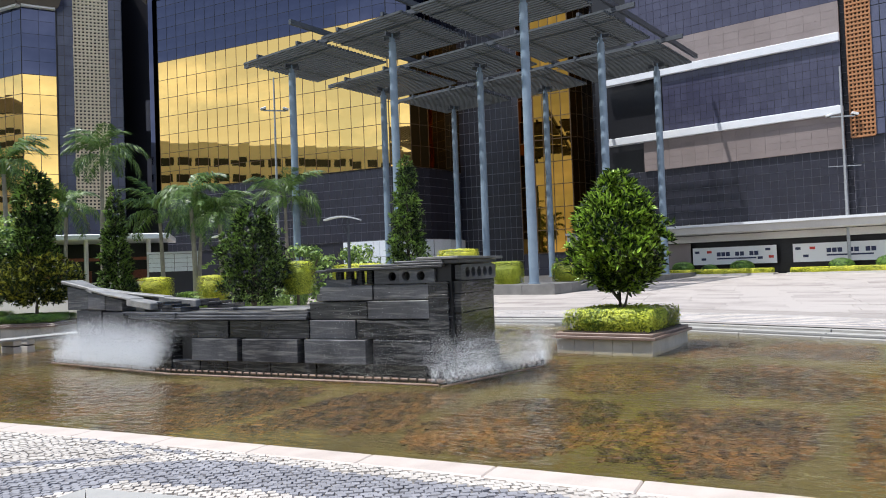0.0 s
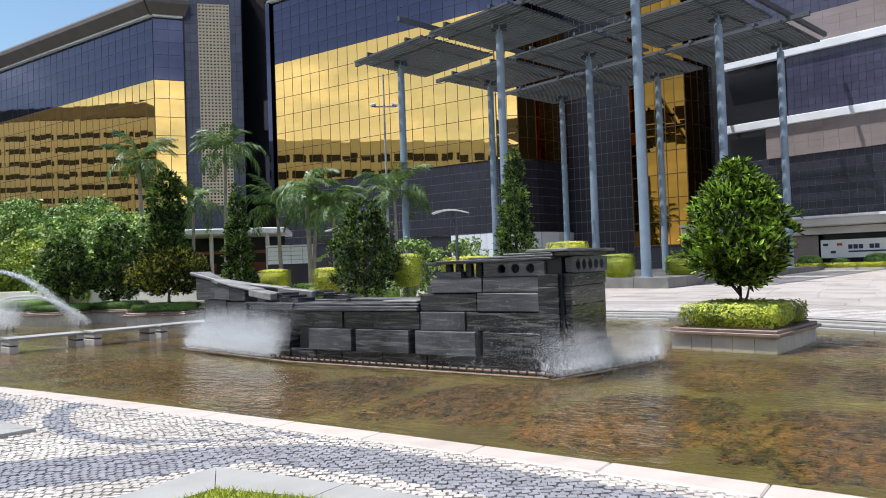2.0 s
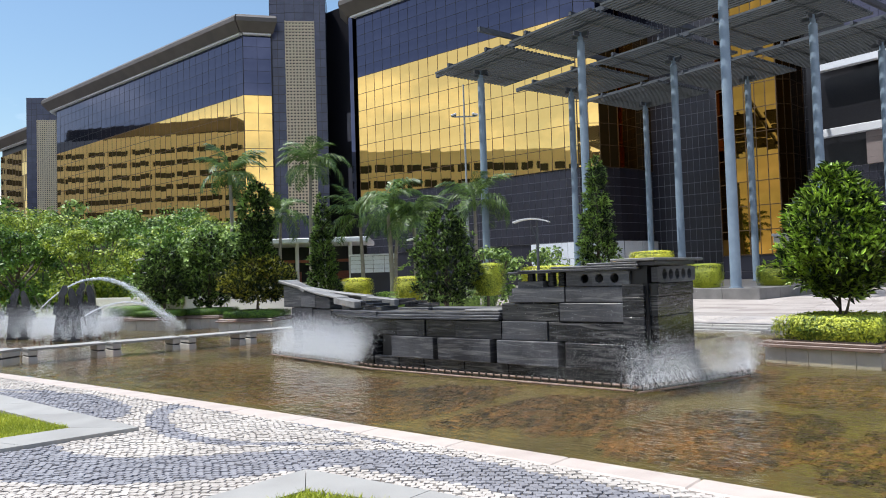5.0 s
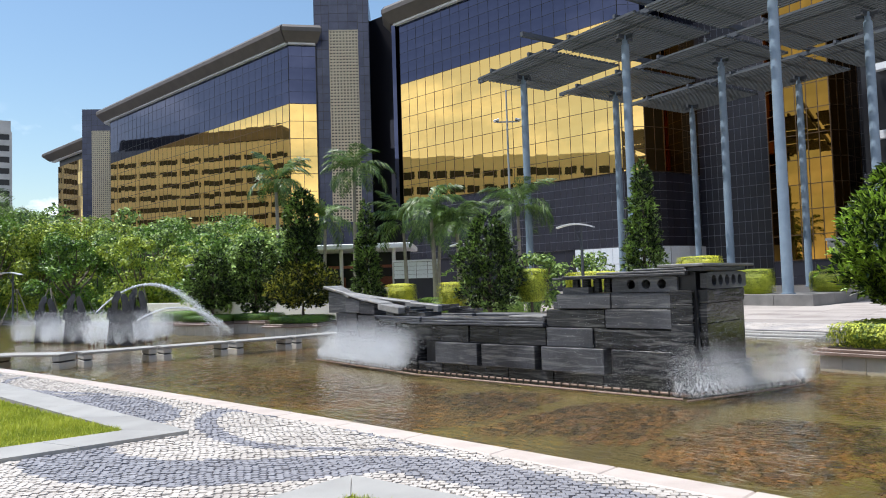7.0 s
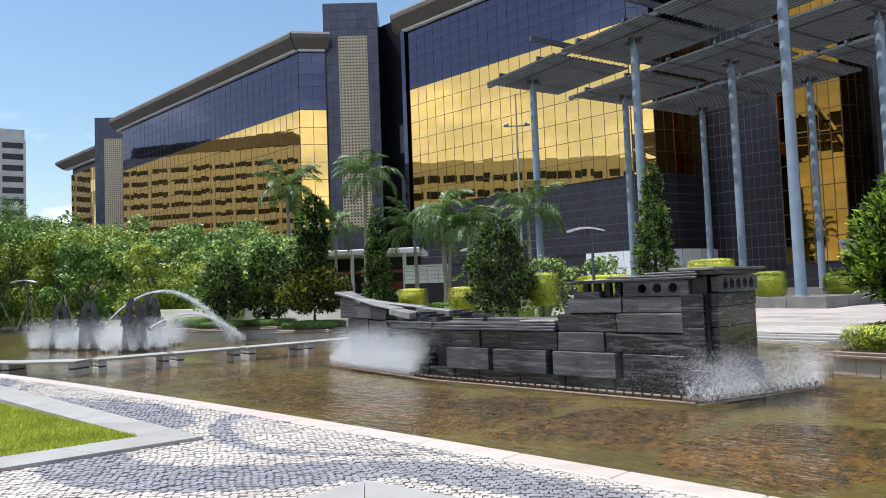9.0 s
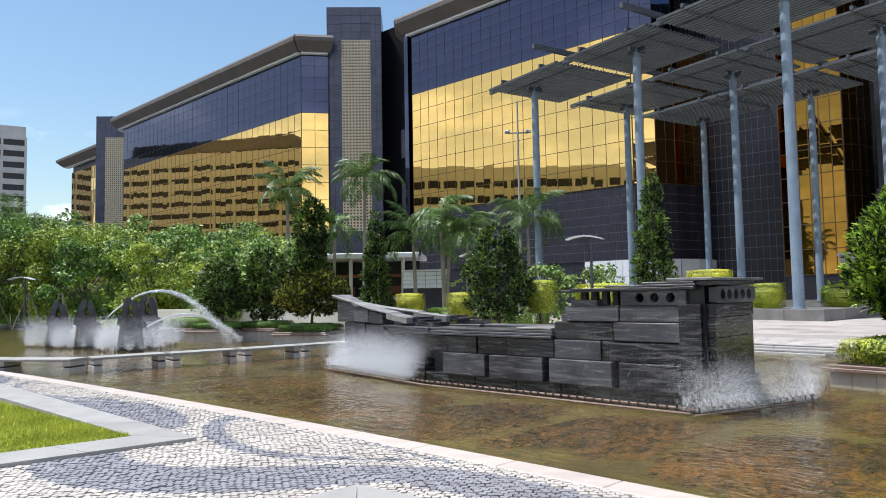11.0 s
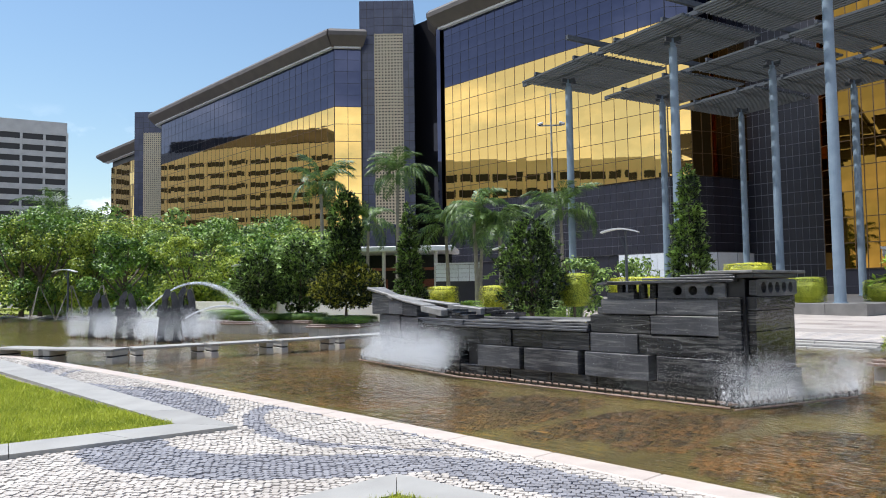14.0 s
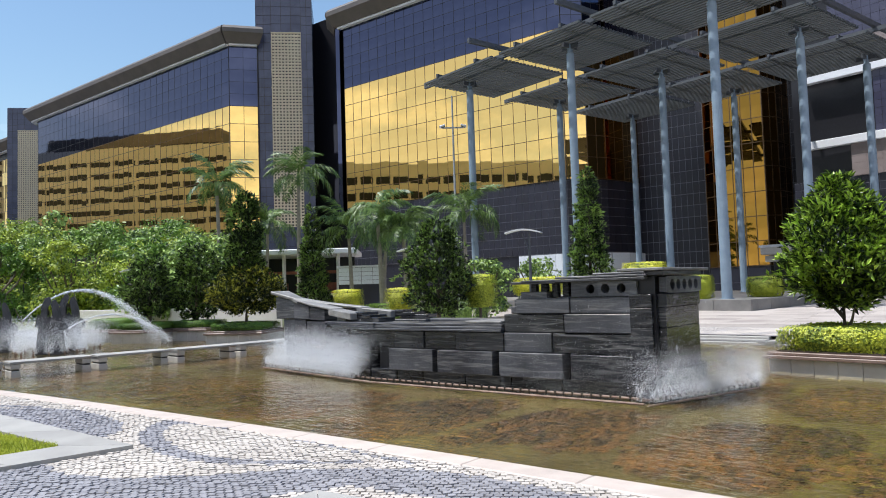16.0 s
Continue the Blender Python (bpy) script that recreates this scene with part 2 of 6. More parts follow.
M["brick_red"] = mat("red_brown_panel", (0.30, 0.10, 0.06), (0.20, 0.06, 0.04), rough=0.6)
M["lamp_white"] = mat("white_lamp_shade", (0.75, 0.76, 0.78), (0.66, 0.67, 0.69), rough=0.4)


def water_mat():
    m = bpy.data.materials.new("pool_water")
    m.use_nodes = True
    n, l = m.node_tree.nodes, m.node_tree.links
    b = n["Principled BSDF"]
    b.inputs["Base Color"].default_value = (0.97, 0.90, 0.66, 1)
    b.inputs["Roughness"].default_value, b.inputs["IOR"].default_value = 0.03, 1.33
    b.inputs["Transmission Weight"].default_value = 1.0
    t = n.new("ShaderNodeTexCoord")
    mapping = n.new("ShaderNodeMapping")
    mapping.inputs["Scale"].default_value = (0.55, 1.9, 1.0)
    mapping.inputs["Rotation"].default_value = (0, 0, 0.35)
    a = n.new("ShaderNodeTexNoise")
    a.inputs["Scale"].default_value, a.inputs["Detail"].default_value = 6.0, 2.0
    a.inputs["Distortion"].default_value = 0.6
    bp = n.new("ShaderNodeBump")
    bp.inputs["Strength"].default_value, bp.inputs["Distance"].default_value = 1.0, 0.022
    l.new(t.outputs["Object"], mapping.inputs["Vector"])
    l.new(mapping.outputs["Vector"], a.inputs["Vector"])
    l.new(a.outputs["Fac"], bp.inputs["Height"])
    l.new(bp.outputs["Normal"], b.inputs["Normal"])
    return m


M["water"] = water_mat()
M["pool_tile"] = mat("red_brown_pool_stone", (0.175, 0.085, 0.022), (0.012, 0.008, 0.003), rough=0.6, scale=0.5, fine=16, bump=0.3, vary=0.42)
pool_ramp = node_of(M["pool_tile"], "ShaderNodeValToRGB")[0]
pool_ramp.color_ramp.elements[0].position, pool_ramp.color_ramp.elements[1].position = 0.50, 0.90
M["pool_bed"] = mat("olive_pool_bed", (0.088, 0.072, 0.010), (0.040, 0.030, 0.005), rough=0.7, scale=0.7, fine=14, bump=0.3)


# ---- mesh helpers ----
def mesh_object(name, data, material, parent=None, label="", m=None):
    if material is not None and not data.materials:
        data.materials.append(material)
    ob = new(name, data)
    if parent is not None:
        ob.parent = parent
    if m is not None:
        ob.matrix_basis = m
    if label:
        ob["label"] = label
    return ob


def part(name, bm, material, parent=None, label="", m=None, smooth=False):
    data = bpy.data.meshes.new(name)
    bm.to_mesh(data)
    bm.free()
    if smooth:
        data.polygons.foreach_set("use_smooth", [True] * len(data.polygons))
    return mesh_object(name, data, material, parent, label, m)


def raw(name, verts, faces, material, parent=None, label="", m=None, smooth=False):
    data = bpy.data.meshes.new(name)
    data.from_pydata([tuple(v) for v in verts], [], faces)
    if smooth:
        data.polygons.foreach_set("use_smooth", [True] * len(data.polygons))
    return mesh_object(name, data, material, parent, label, m)


def raw_np(name, verts, faces, material, parent=None, label="", m=None):
    """Many like faces from arrays, quickly."""
    data = bpy.data.meshes.new(name)
    k = faces.shape[1]
    data.vertices.add(len(verts))
    data.vertices.foreach_set("co", np.asarray(verts, np.float32).ravel())
    data.loops.add(faces.size)
    data.loops.foreach_set("vertex_index", faces.astype(np.int32).ravel())
    data.polygons.add(len(faces))
    data.polygons.foreach_set("loop_start", np.arange(0, faces.size, k, dtype=np.int32))
    data.polygons.foreach_set("use_smooth", [False] * len(faces))
    data.update(calc_edges=True)
    data.validate()
    return mesh_object(name, data, material, parent, label, m)


def thing(name, at=(0, 0, 0), rz=0.0, label="", category="", group="", kind=""):
    ob = new(name)
    ob.empty_display_size = 0.2
    ob.matrix_basis = pose(*at, 0, 0, rz)
    return tagged(ob, label, category, group, kind)


def box(bm, x0, x1, y0, y1, z0, z1, bevel=0.0):
    res = bmesh.ops.create_cube(bm, size=1.0, matrix=Matrix.Translation(((x0 + x1) / 2, (y0 + y1) / 2, (z0 + z1) / 2)) @ Matrix.Diagonal((x1 - x0, y1 - y0, z1 - z0, 1)))
    if bevel:
        edges = {e for v in res["verts"] for e in v.link_edges}
        bmesh.ops.bevel(bm, geom=list(edges), offset=bevel, segments=1, affect="EDGES")
    return bm


def boxes(*rows, bevel=0.0):
    bm = bmesh.new()
    for r in rows:
        box(bm, *r, bevel=bevel)
    return bm


def prism(points, z0, z1):
    """An upright solid on a plan of points, counter-clockwise."""
    bm = bmesh.new()
    low = [bm.verts.new((x, y, z0)) for x, y in points]
    high = [bm.verts.new((x, y, z1)) for x, y in points]
    bm.faces.new(low[::-1])
    bm.faces.new(high)
    for i in range(len(points)):
        j = (i + 1) % len(points)
        bm.faces.new((low[i], low[j], high[j], high[i]))
    return bm


def tube(rings, sides=12, cap=True):
    """A tapering tube through (centre, radius) rings."""
    bm = bmesh.new()
    loops = []
    for i, (c, r) in enumerate(rings):
        c = Vector(c)
        a = Vector(rings[max(i - 1, 0)][0])
        b = Vector(rings[min(i + 1, len(rings) - 1)][0])
        q = (b - a).to_track_quat("Z", "Y")
        loops.append([bm.verts.new(c + q @ Vector((r * math.cos(2 * math.pi * k / sides), r * math.sin(2 * math.pi * k / sides), 0))) for k in range(sides)])
    for p, q in zip(loops, loops[1:]):
        for k in range(sides):
            bm.faces.new((p[k], p[(k + 1) % sides], q[(k + 1) % sides], q[k]))
    if cap:
        bm.faces.new(loops[0][::-1])
        bm.faces.new(loops[-1])
    return bm


def join_into(bm, other):
    data = bpy.data.meshes.new("scrap")
    other.to_mesh(data)
    other.free()
    bm.from_mesh(data)
    bpy.data.meshes.remove(data)
    return bm


def box_array(cells):
    """Vertices and quads of many boxes (x0, x1, y0, y1, z0, z1)."""
    c = np.asarray(cells, float)
    idx = np.array([[0, 2, 4], [1, 2, 4], [1, 3, 4], [0, 3, 4], [0, 2, 5], [1, 2, 5], [1, 3, 5], [0, 3, 5]])
    v = c[:, idx].reshape(-1, 3)
    q = np.array([[0, 3, 2, 1], [4, 5, 6, 7], [0, 1, 5, 4], [1, 2, 6, 5], [2, 3, 7, 6], [3, 0, 4, 7]])
    f = (np.arange(len(c))[:, None, None] * 8 + q).reshape(-1, 4)
    return v, f


# ---- ground, pool ----
WATER = -0.12


def near_edge(x):
    return 5.47 - 0.0027 * (x + 5.0) ** 2 if x < -5 else 5.47 - 0.004 * (x + 5.0) ** 2


FAR_X = [-90, -60, -45, -30, -20, -12, -5.4, -1.9, 1.9, 10, 30]
FAR_Y = [12, 13.5, 15.2, 18.4, 19.6, 20.2, 19.7, 17.9, 16.1, 11.5, -2]


def far_edge(x):
    return float(np.interp(x, FAR_X, FAR_Y))


def land(x, y):
    """Height of the ground beyond the pool: it rises gently to the buildings."""
    e = far_edge(x)
    k = min(max((y - e - 0.8) / (52.0 - e), 0.0), 1.0)
    return 0.06 + 0.40 * k


def ground_sheet():
    xs = [-3000, -800, -300, -150] + [x * 2.0 for x in range(-45, 8)] + [25, 60, 150, 300, 800, 3000]
    verts, faces = [], []
    for x in xs:
        inside = -61 < x < 13
        e, f = near_edge(max(min(x, 14), -61)), far_edge(x)
        f = max(f, e + 1.2)
        low = -0.62 if inside else -0.06
        col = [(-3000, -0.06), (-300, -0.06), (-60, -0.06), (-10, -0.06), (e - 0.1, -0.06), (e, low), (f, low), (f + 0.1, -0.06)]
        col += [(y if y > f + 0.5 else f + 0.5, land(x, max(y, f + 0.5)) - 0.1) for y in (22, 26, 31, 36, 41, 46, 52)]
        col += [(70, 0.35), (120, 0.35), (300, 0.3), (800, 0.0), (3000, -2.0)]
        verts += [(x, y, z) for y, z in col]
    n = len(col)
    for i in range(len(xs) - 1):
        for j in range(n - 1):
            a = i * n + j
            faces.append((a, a + n, a + n + 1, a + 1))
    return raw("ground", verts, faces, M["asphalt"])


tagged(ground_sheet(), "grey earth and paving bed rising towards the buildings", "ground", kind="structure")


def strip(name, xs, low, high, z, material, thick=0.0):
    """A flat strip between two edges given as functions of x; z a number or a function of (x, y)."""
    rows = []
    for x in xs:
        a, b = low(x), high(x)
        rows.append([(x, a + (b - a) * k / 8, z(x, a + (b - a) * k / 8) if callable(z) else z) for k in range(9)])
    verts = [v for r in rows for v in r]
    faces = [(i * 9 + j, (i + 1) * 9 + j, (i + 1) * 9 + j + 1, i * 9 + j + 1) for i in range(len(xs) - 1) for j in range(8)]
    return raw(name, verts, faces, material)


XS = [x * 1.0 for x in range(-60, 13)]
tagged(strip("pool_floor", XS, lambda x: near_edge(x) - 0.02, lambda x: far_edge(x) + 0.05, -0.50, M["pool_bed"]), "shallow pool floor with brown algae film", "pool floor", kind="structure")


def water_sheet():
    """The water surface with small wind waves as real relief."""
    rng = np.random.default_rng(2)
    xs = np.concatenate([np.arange(-60, -34, 0.5), np.arange(-34, 6, 0.09), np.arange(6, 13, 0.5)])
    k = np.linspace(0, 1, 170)
    lo = np.array([near_edge(x) - 0.05 for x in xs])
    hi = np.array([far_edge(x) + 0.08 for x in xs])
    hi = np.maximum(hi, lo + 1.0)
    gx = np.repeat(xs[:, None], len(k), 1)
    gy = lo[:, None] + (hi - lo)[:, None] * k
    gz = np.zeros_like(gx)
    for i in range(34):
        wl = rng.uniform(0.20, 0.75)
        a = rng.normal(1.15, 0.65)
        ph = rng.uniform(0, 6.28)
        arg = 2 * np.pi / wl * (gx * np.cos(a) + gy * np.sin(a)) + ph + 1.5 * np.sin(0.7 * gx * np.sin(a) - 0.9 * gy * np.cos(a) + i)
        gz += 0.0036 * wl * np.sin(arg)
    calm = 0.55 + 0.45 * np.sin(gx * 0.5 + 1.3 * np.sin(gy * 0.6)) * np.sin(gy * 0.8)
    gz = WATER + gz * calm
    n, m = gx.shape
    idx = np.arange(n * m).reshape(n, m)
    f = np.stack([idx[:-1, :-1], idx[1:, :-1], idx[1:, 1:], idx[:-1, 1:]], -1).reshape(-1, 4)
    ob = raw_np("water", np.stack([gx, gy, gz], -1).reshape(-1, 3), f, M["water"])
    ob.data.polygons.foreach_set("use_smooth", [True] * len(f))
    return ob


water = tagged(water_sheet(), "shallow olive-brown pool water with small ripples", "water", kind="structure")
water.visible_shadow = False
tagged(strip("pavement_bed", [x * 1.0 for x in range(-60, 15)], lambda x: -14.0, lambda x: near_edge(x) - 0.30, -0.007, M["mortar"]), "sandy bed under the mosaic stone setts", "pavement", kind="structure")
tagged(strip("plaza_bed", [x * 1.0 for x in range(-75, 31)], lambda x: far_edge(x) + 0.7, lambda x: 54.0, lambda x, y: land(x, y) - 0.010, M["plaza_bed"]), "pale stone plaza sloping up to the buildings", "pavement", kind="structure")


# ---- facades ----
def frame_matrix(p0, p1):
    """Local x along the wall from p0 to p1, local -y out of it."""
    d = Vector((p1[0] - p0[0], p1[1] - p0[1], 0))
    return pose(p0[0], p0[1], 0, 0, 0, math.degrees(math.atan2(d.y, d.x))), d.length


def pane_field(building, wall_name, p0, p1, z0, z1, cols, rows, material, bar=0.05, tilt=0.09, label="", bars=None, proud=0.06):
    """A curtain wall: a grid of bars with a pane of its own in each field."""
    m, length = frame_matrix(p0, p1)
    cw, ch = length / cols, (z1 - z0) / rows
    wall = raw_np(wall_name, *box_array([(0, length, -0.02, 0.25, z0, z1)]), bars or M["mullion"], building, label, m)
    up = raw_np("mullion", *box_array([(-bar / 2, bar / 2, -proud - 0.02, -0.021, z0, z1)]), bars or M["mullion"], wall)
    across = raw_np("transom", *box_array([(0, length, -proud - 0.015, -0.021, -bar / 2, bar / 2)]), bars or M["mullion"], wall, "", pose(0, 0, z0))
    for i in range(1, cols + 1):
        mesh_object("mullion", up.data, None, wall, "", pose(i * cw, 0, 0))
    for j in range(1, rows + 1):
        mesh_object("transom", across.data, None, wall, "", pose(0, 0, z0 + j * ch))
    v, f = box_array([(-cw / 2 + bar / 2, cw / 2 - bar / 2, -0.02, 0.02, -ch / 2 + bar / 2, ch / 2 - bar / 2)])
    shared = None
    rng = random.Random(int(abs(p0[0] * 31 + z0 * 7)))
    for i in range(cols):
        for j in range(rows):
            where = pose((i + 0.5) * cw, -0.045, z0 + (j + 0.5) * ch, rng.gauss(0, tilt), 0, rng.gauss(0, tilt))
            if shared is None:
                ob = raw_np("pane", v, f, material, wall, "", where)
                shared = ob.data
            else:
                mesh_object("pane", shared, None, wall, "", where)
    return wall


def tile_field(building, name, p0, p1, z0, z1, cols, rows, material, gap=0.03, joint=None, label="", off=0.0):
    """Stone cladding: proud tiles over a recessed joint plane, joined."""
    m, length = frame_matrix(p0, p1)
    wall = raw_np(name, *box_array([(0, length, 0.0 + off, 0.25 + off, z0, z1)]), joint or M["joint"], building, label, m)
    cw, ch = length / cols, (z1 - z0) / rows
    cells = [(i * cw + gap / 2, (i + 1) * cw - gap / 2, -0.03 + off, 0.01 + off, z0 + j * ch + gap / 2, z0 + (j + 1) * ch - gap / 2) for i in range(cols) for j in range(rows)]
    tiles = raw_np("cladding_tile", *box_array(cells), material, wall)
    tiles["kind"] = "stuff"
    return wall


def grille_field(building, p0, p1, z0, z1, cols, rows, back=0.25, material="grille"):
    m, length = frame_matrix(p0, p1)
    # near-black back plane holds the shade behind the lattice
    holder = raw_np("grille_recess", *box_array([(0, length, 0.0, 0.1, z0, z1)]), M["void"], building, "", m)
    cw, ch = length / cols, (z1 - z0) / rows
    cells = [(i * cw - cw * 0.22, i * cw + cw * 0.22, -back, -0.02, z0, z1) for i in range(cols + 1)]
    cells += [(0, length, -back - 0.02, -0.03, z0 + j * ch - ch * 0.22, z0 + j * ch + ch * 0.22) for j in range(rows + 1)]
    raw_np("grille", *box_array(cells), M[material], holder, "concrete lattice grille")
    return holder


def eaves(building, pts, z, out=1.6, rise=1.9):
    """A sloping roof fascia with a white lip that overhangs the wall line."""
    for k, (a, b) in enumerate(zip(pts, pts[1:])):
        m, length = frame_matrix(a, b)
        bm = bmesh.new()
        prof = [(0.3, 0.0), (-out * 0.45, 0.0), (-out, rise * 0.55), (-out, rise * 0.8), (-out * 0.8, rise), (0.3, rise)]
        ends = [[bm.verts.new((x - (y + 0.1) * s * 0.48 * (y < 0), y, z + h - 0.006 * k)) for y, h in prof] for x, s in ((0, -1), (length, 1))]
        for i in range(len(prof)):
            j = (i + 1) % len(prof)
            bm.faces.new((ends[0][i], ends[1][i], ends[1][j], ends[0][j]))
        bm.faces.new(ends[0][::-1])
        bm.faces.new(ends[1])
        fascia = part("roof_fascia", bm, M["roof_metal"], building, "brown-grey metal fascia", m)
        part("roof_lip", boxes((0, length, -out * 0.34, 0.0, z - 0.22, z - 0.005)), M["white_band"], fascia, "white lip under the eaves")


# gold and blue glass block behind the palms
main = thing("office_building", (0, 0, 0), 0, "large office block with gold mirror glass and dark blue upper floors", "building")
CORNER = [(-30.2, 55.0), (-28.8, 56.3), (-27.9, 58.0), (-27.3, 60.3), (-27.2, 63.6)]
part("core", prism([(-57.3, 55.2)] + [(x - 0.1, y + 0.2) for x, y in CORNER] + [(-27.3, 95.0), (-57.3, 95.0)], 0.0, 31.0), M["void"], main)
pane_field(main, "gold_wall", (-57.3, 55), CORNER[0], 10.7, 24.03, 21, 7, M["gold"])
pane_field(main, "blue_wall", (-57.3, 55), CORNER[0], 24.03, 31.0, 21, 6, M["blue"], bar=0.035, tilt=0.06, bars=M["void"])
tile_field(main, "tiled_wall", (-57.3, 55), CORNER[0], 4.3, 10.6, 42, 8, M["dark_tile"], gap=0.045)
# rear facets: darker amber paints in the dim reflection on that side
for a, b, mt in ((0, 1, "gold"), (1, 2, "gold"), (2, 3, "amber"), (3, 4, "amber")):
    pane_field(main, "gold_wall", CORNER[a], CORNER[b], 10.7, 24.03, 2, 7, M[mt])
    pane_field(main, "blue_wall", CORNER[a], CORNER[b], 24.03, 31.0, 2, 6, M["blue"], bar=0.035, tilt=0.06, bars=M["void"])
    tile_field(main, "tiled_wall", CORNER[a], CORNER[b], 4.3, 10.6, 3, 8, M["dark_tile"])
    tile_field(main, "white_base", CORNER[a], CORNER[b], 0.0, 4.25, 2, 3, M["white_tile"], label="white tiled base", off=-0.25)
tile_field(main, "white_base", (-35.2, 55), CORNER[0], 0.0, 4.25, 8, 3, M["white_tile"], label="white tiled base", off=-0.25)
tile_field(main, "dark_base", (-57.3, 55), (-35.2, 55), 0.0, 4.25, 17, 3, M["dark_tile"], off=0.1)
eaves(main, [(-59.3, 56.5), (-57.8, 55), CORNER[0], CORNER[2], CORNER[4]], 31.0)
part("fin", boxes((-58.2, -57.6, 54.6, 56.5, 9.0, 31.0)), M["blue"], main)

# stair tower with a grille, turned by half a right angle


def tower(a, b, top, base=0.0):
    t = thing("stair_tower", (0, 0, 0), 0, "square dark-clad stair tower with a cream concrete grille", "tower", "stair towers")
    d = Vector((b[0] - a[0], b[1] - a[1], 0))
    nrm = Vector((-d.y, d.x, 0))
    c = (b[0] + nrm.x, b[1] + nrm.y)
    e = (a[0] + nrm.x, a[1] + nrm.y)
    q = nrm.normalized() * 0.25
    part("core", prism([(a[0] + q.x, a[1] + q.y), (b[0] + q.x, b[1] + q.y), c, e], base, top - 0.1), M["void"], t)
    u = lambda k: (a[0] + d.x * k, a[1] + d.y * k)
    rows = 34
    tile_field(t, "front_wall", u(0), u(0.27), base, top, 2, rows, M["blue_tile"], gap=0.05, joint=M["void"])
    tile_field(t, "front_wall", u(0.80), u(1), base, top, 2, rows, M["blue_tile"], gap=0.05, joint=M["void"])
    tile_field(t, "front_wall", u(0.27), u(0.80), top - 4.2, top, 3, 4, M["blue_tile"], gap=0.05, joint=M["void"])
    tile_field(t, "front_wall", u(0.27), u(0.80), base, 9.5, 3, 8, M["blue_tile"], gap=0.05, joint=M["void"])
    grille_field(t, (u(0.27)[0] + q.x, u(0.27)[1] + q.y), (u(0.80)[0] + q.x, u(0.80)[1] + q.y), 9.5, top - 4.2, 9, 62)
    tile_field(t, "side_wall", b, c, base, top, 6, rows, M["blue_tile"], gap=0.05, joint=M["void"])
    tile_field(t, "side_wall", e, a, base, top, 6, rows, M["blue_tile"], gap=0.05, joint=M["void"])
    return t


M["blue_tile"] = mat("slate_blue_cladding", (0.088, 0.096, 0.155), (0.058, 0.064, 0.108), rough=0.25, scale=0.6, fine=20, bump=0.04, vary=0.2)
tower((-70.0, 52.7), (-65.4, 57.5), 37.3)
tower((-143.3, 52.4), (-138.9, 57.2), 37.3)

# left block with the long gold band
west = thing("office_building", (0, 0, 0), 0, "long office block with a gold mirror-glass band under dark glass", "building")
WL = [(-124.0, 50.0), (-71.6, 50.0), (-69.7, 52.6)]
part("core", prism([(-124, 50.2), (-71.7, 50.2), (-69.8, 52.8), (-69.8, 90), (-124, 90)], 0.0, 31.2), M["void"], west)
pane_field(west, "gold_wall", WL[0], WL[1], 9.0, 23.9, 38, 7, M["gold"], bar=0.06)
pane_field(west, "gold_wall", WL[1], WL[2], 9.0, 23.9, 2, 7, M["gold"], bar=0.06)
pane_field(west, "blue_wall", WL[0], WL[1], 23.9, 31.2, 36, 5, M["blue"], bar=0.035, tilt=0.06, bars=M["void"])
pane_field(west, "blue_wall", WL[1], WL[2], 23.9, 31.2, 2, 5, M["blue"], bar=0.035, tilt=0.06, bars=M["void"])
tile_field(west, "tiled_wall", WL[0], WL[1], 0.0, 8.95, 60, 8, M["dark_tile"])
tile_field(west, "tiled_wall", WL[1], WL[2], 0.0, 8.95, 4, 8, M["dark_tile"])
eaves(west, [(-127.0, 51.5), (-125.5, 50.0), (-71.6, 50.0), (-69.7, 52.6)], 31.3)

# recess between the tower and the gold block, its shade painted near-black
link = thing("link_building", (0, 0, 0), 0, "recessed link between office blocks, near-black in place of shade", "building")
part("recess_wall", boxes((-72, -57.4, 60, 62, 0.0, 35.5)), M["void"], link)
for z in (11.5, 18.0):
    part("balcony_panel", boxes((-62.5, -58.3, 58.0, 60.1, z, z + 3.4)), M["dark_tile"], link)

# far block past the second tower
far = thing("office_building", (0, 0, 0), 0, "distant gold glass block with an overhanging roof", "building")
part("core", prism([(-172, 58), (-146, 58), (-146, 95), (-172, 95)], 0.0, 32.0), M["void"], far)
pane_field(far, "gold_wall", (-172, 57.8), (-146, 57.8), 4.0, 30.5, 16, 10, M["gold"], bar=0.08)
eaves(far, [(-174, 57.8), (-144, 57.8)], 32.0, out=2.5)

# recess with the amber bay behind the canopy
bay = thing("entrance_hall", (0, 0, 0), 0, "dark-tiled entrance recess with a tall amber glass bay", "building")
tile_field(bay, "tiled_wall", (-27.2, 63.4), (-20.6, 63.4), 0.0, 33.0, 12, 32, M["dark_tile"], gap=0.05)
tile_field(bay, "tiled_wall", (-14.6, 63.4), (-8.0, 63.4), 0.0, 33.0, 12, 32, M["dark_tile"])
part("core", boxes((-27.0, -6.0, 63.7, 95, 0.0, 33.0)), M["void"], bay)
BAY = [(-21.0, 63.3), (-20.3, 61.2), (-18.6, 60.0), (-15.3, 59.9), (-14.5, 60.8), (-14.2, 63.3)]
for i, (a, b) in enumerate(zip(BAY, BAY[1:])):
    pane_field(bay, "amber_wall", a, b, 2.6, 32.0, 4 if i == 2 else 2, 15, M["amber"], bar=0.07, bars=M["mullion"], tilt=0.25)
    tile_field(bay, "dark_base", a, b, 0.0, 2.55, 2, 2, M["dark_tile"])

# right wing with horizontal bands
RA = radians(-13)
R0 = Vector((-8.49, 55.0))
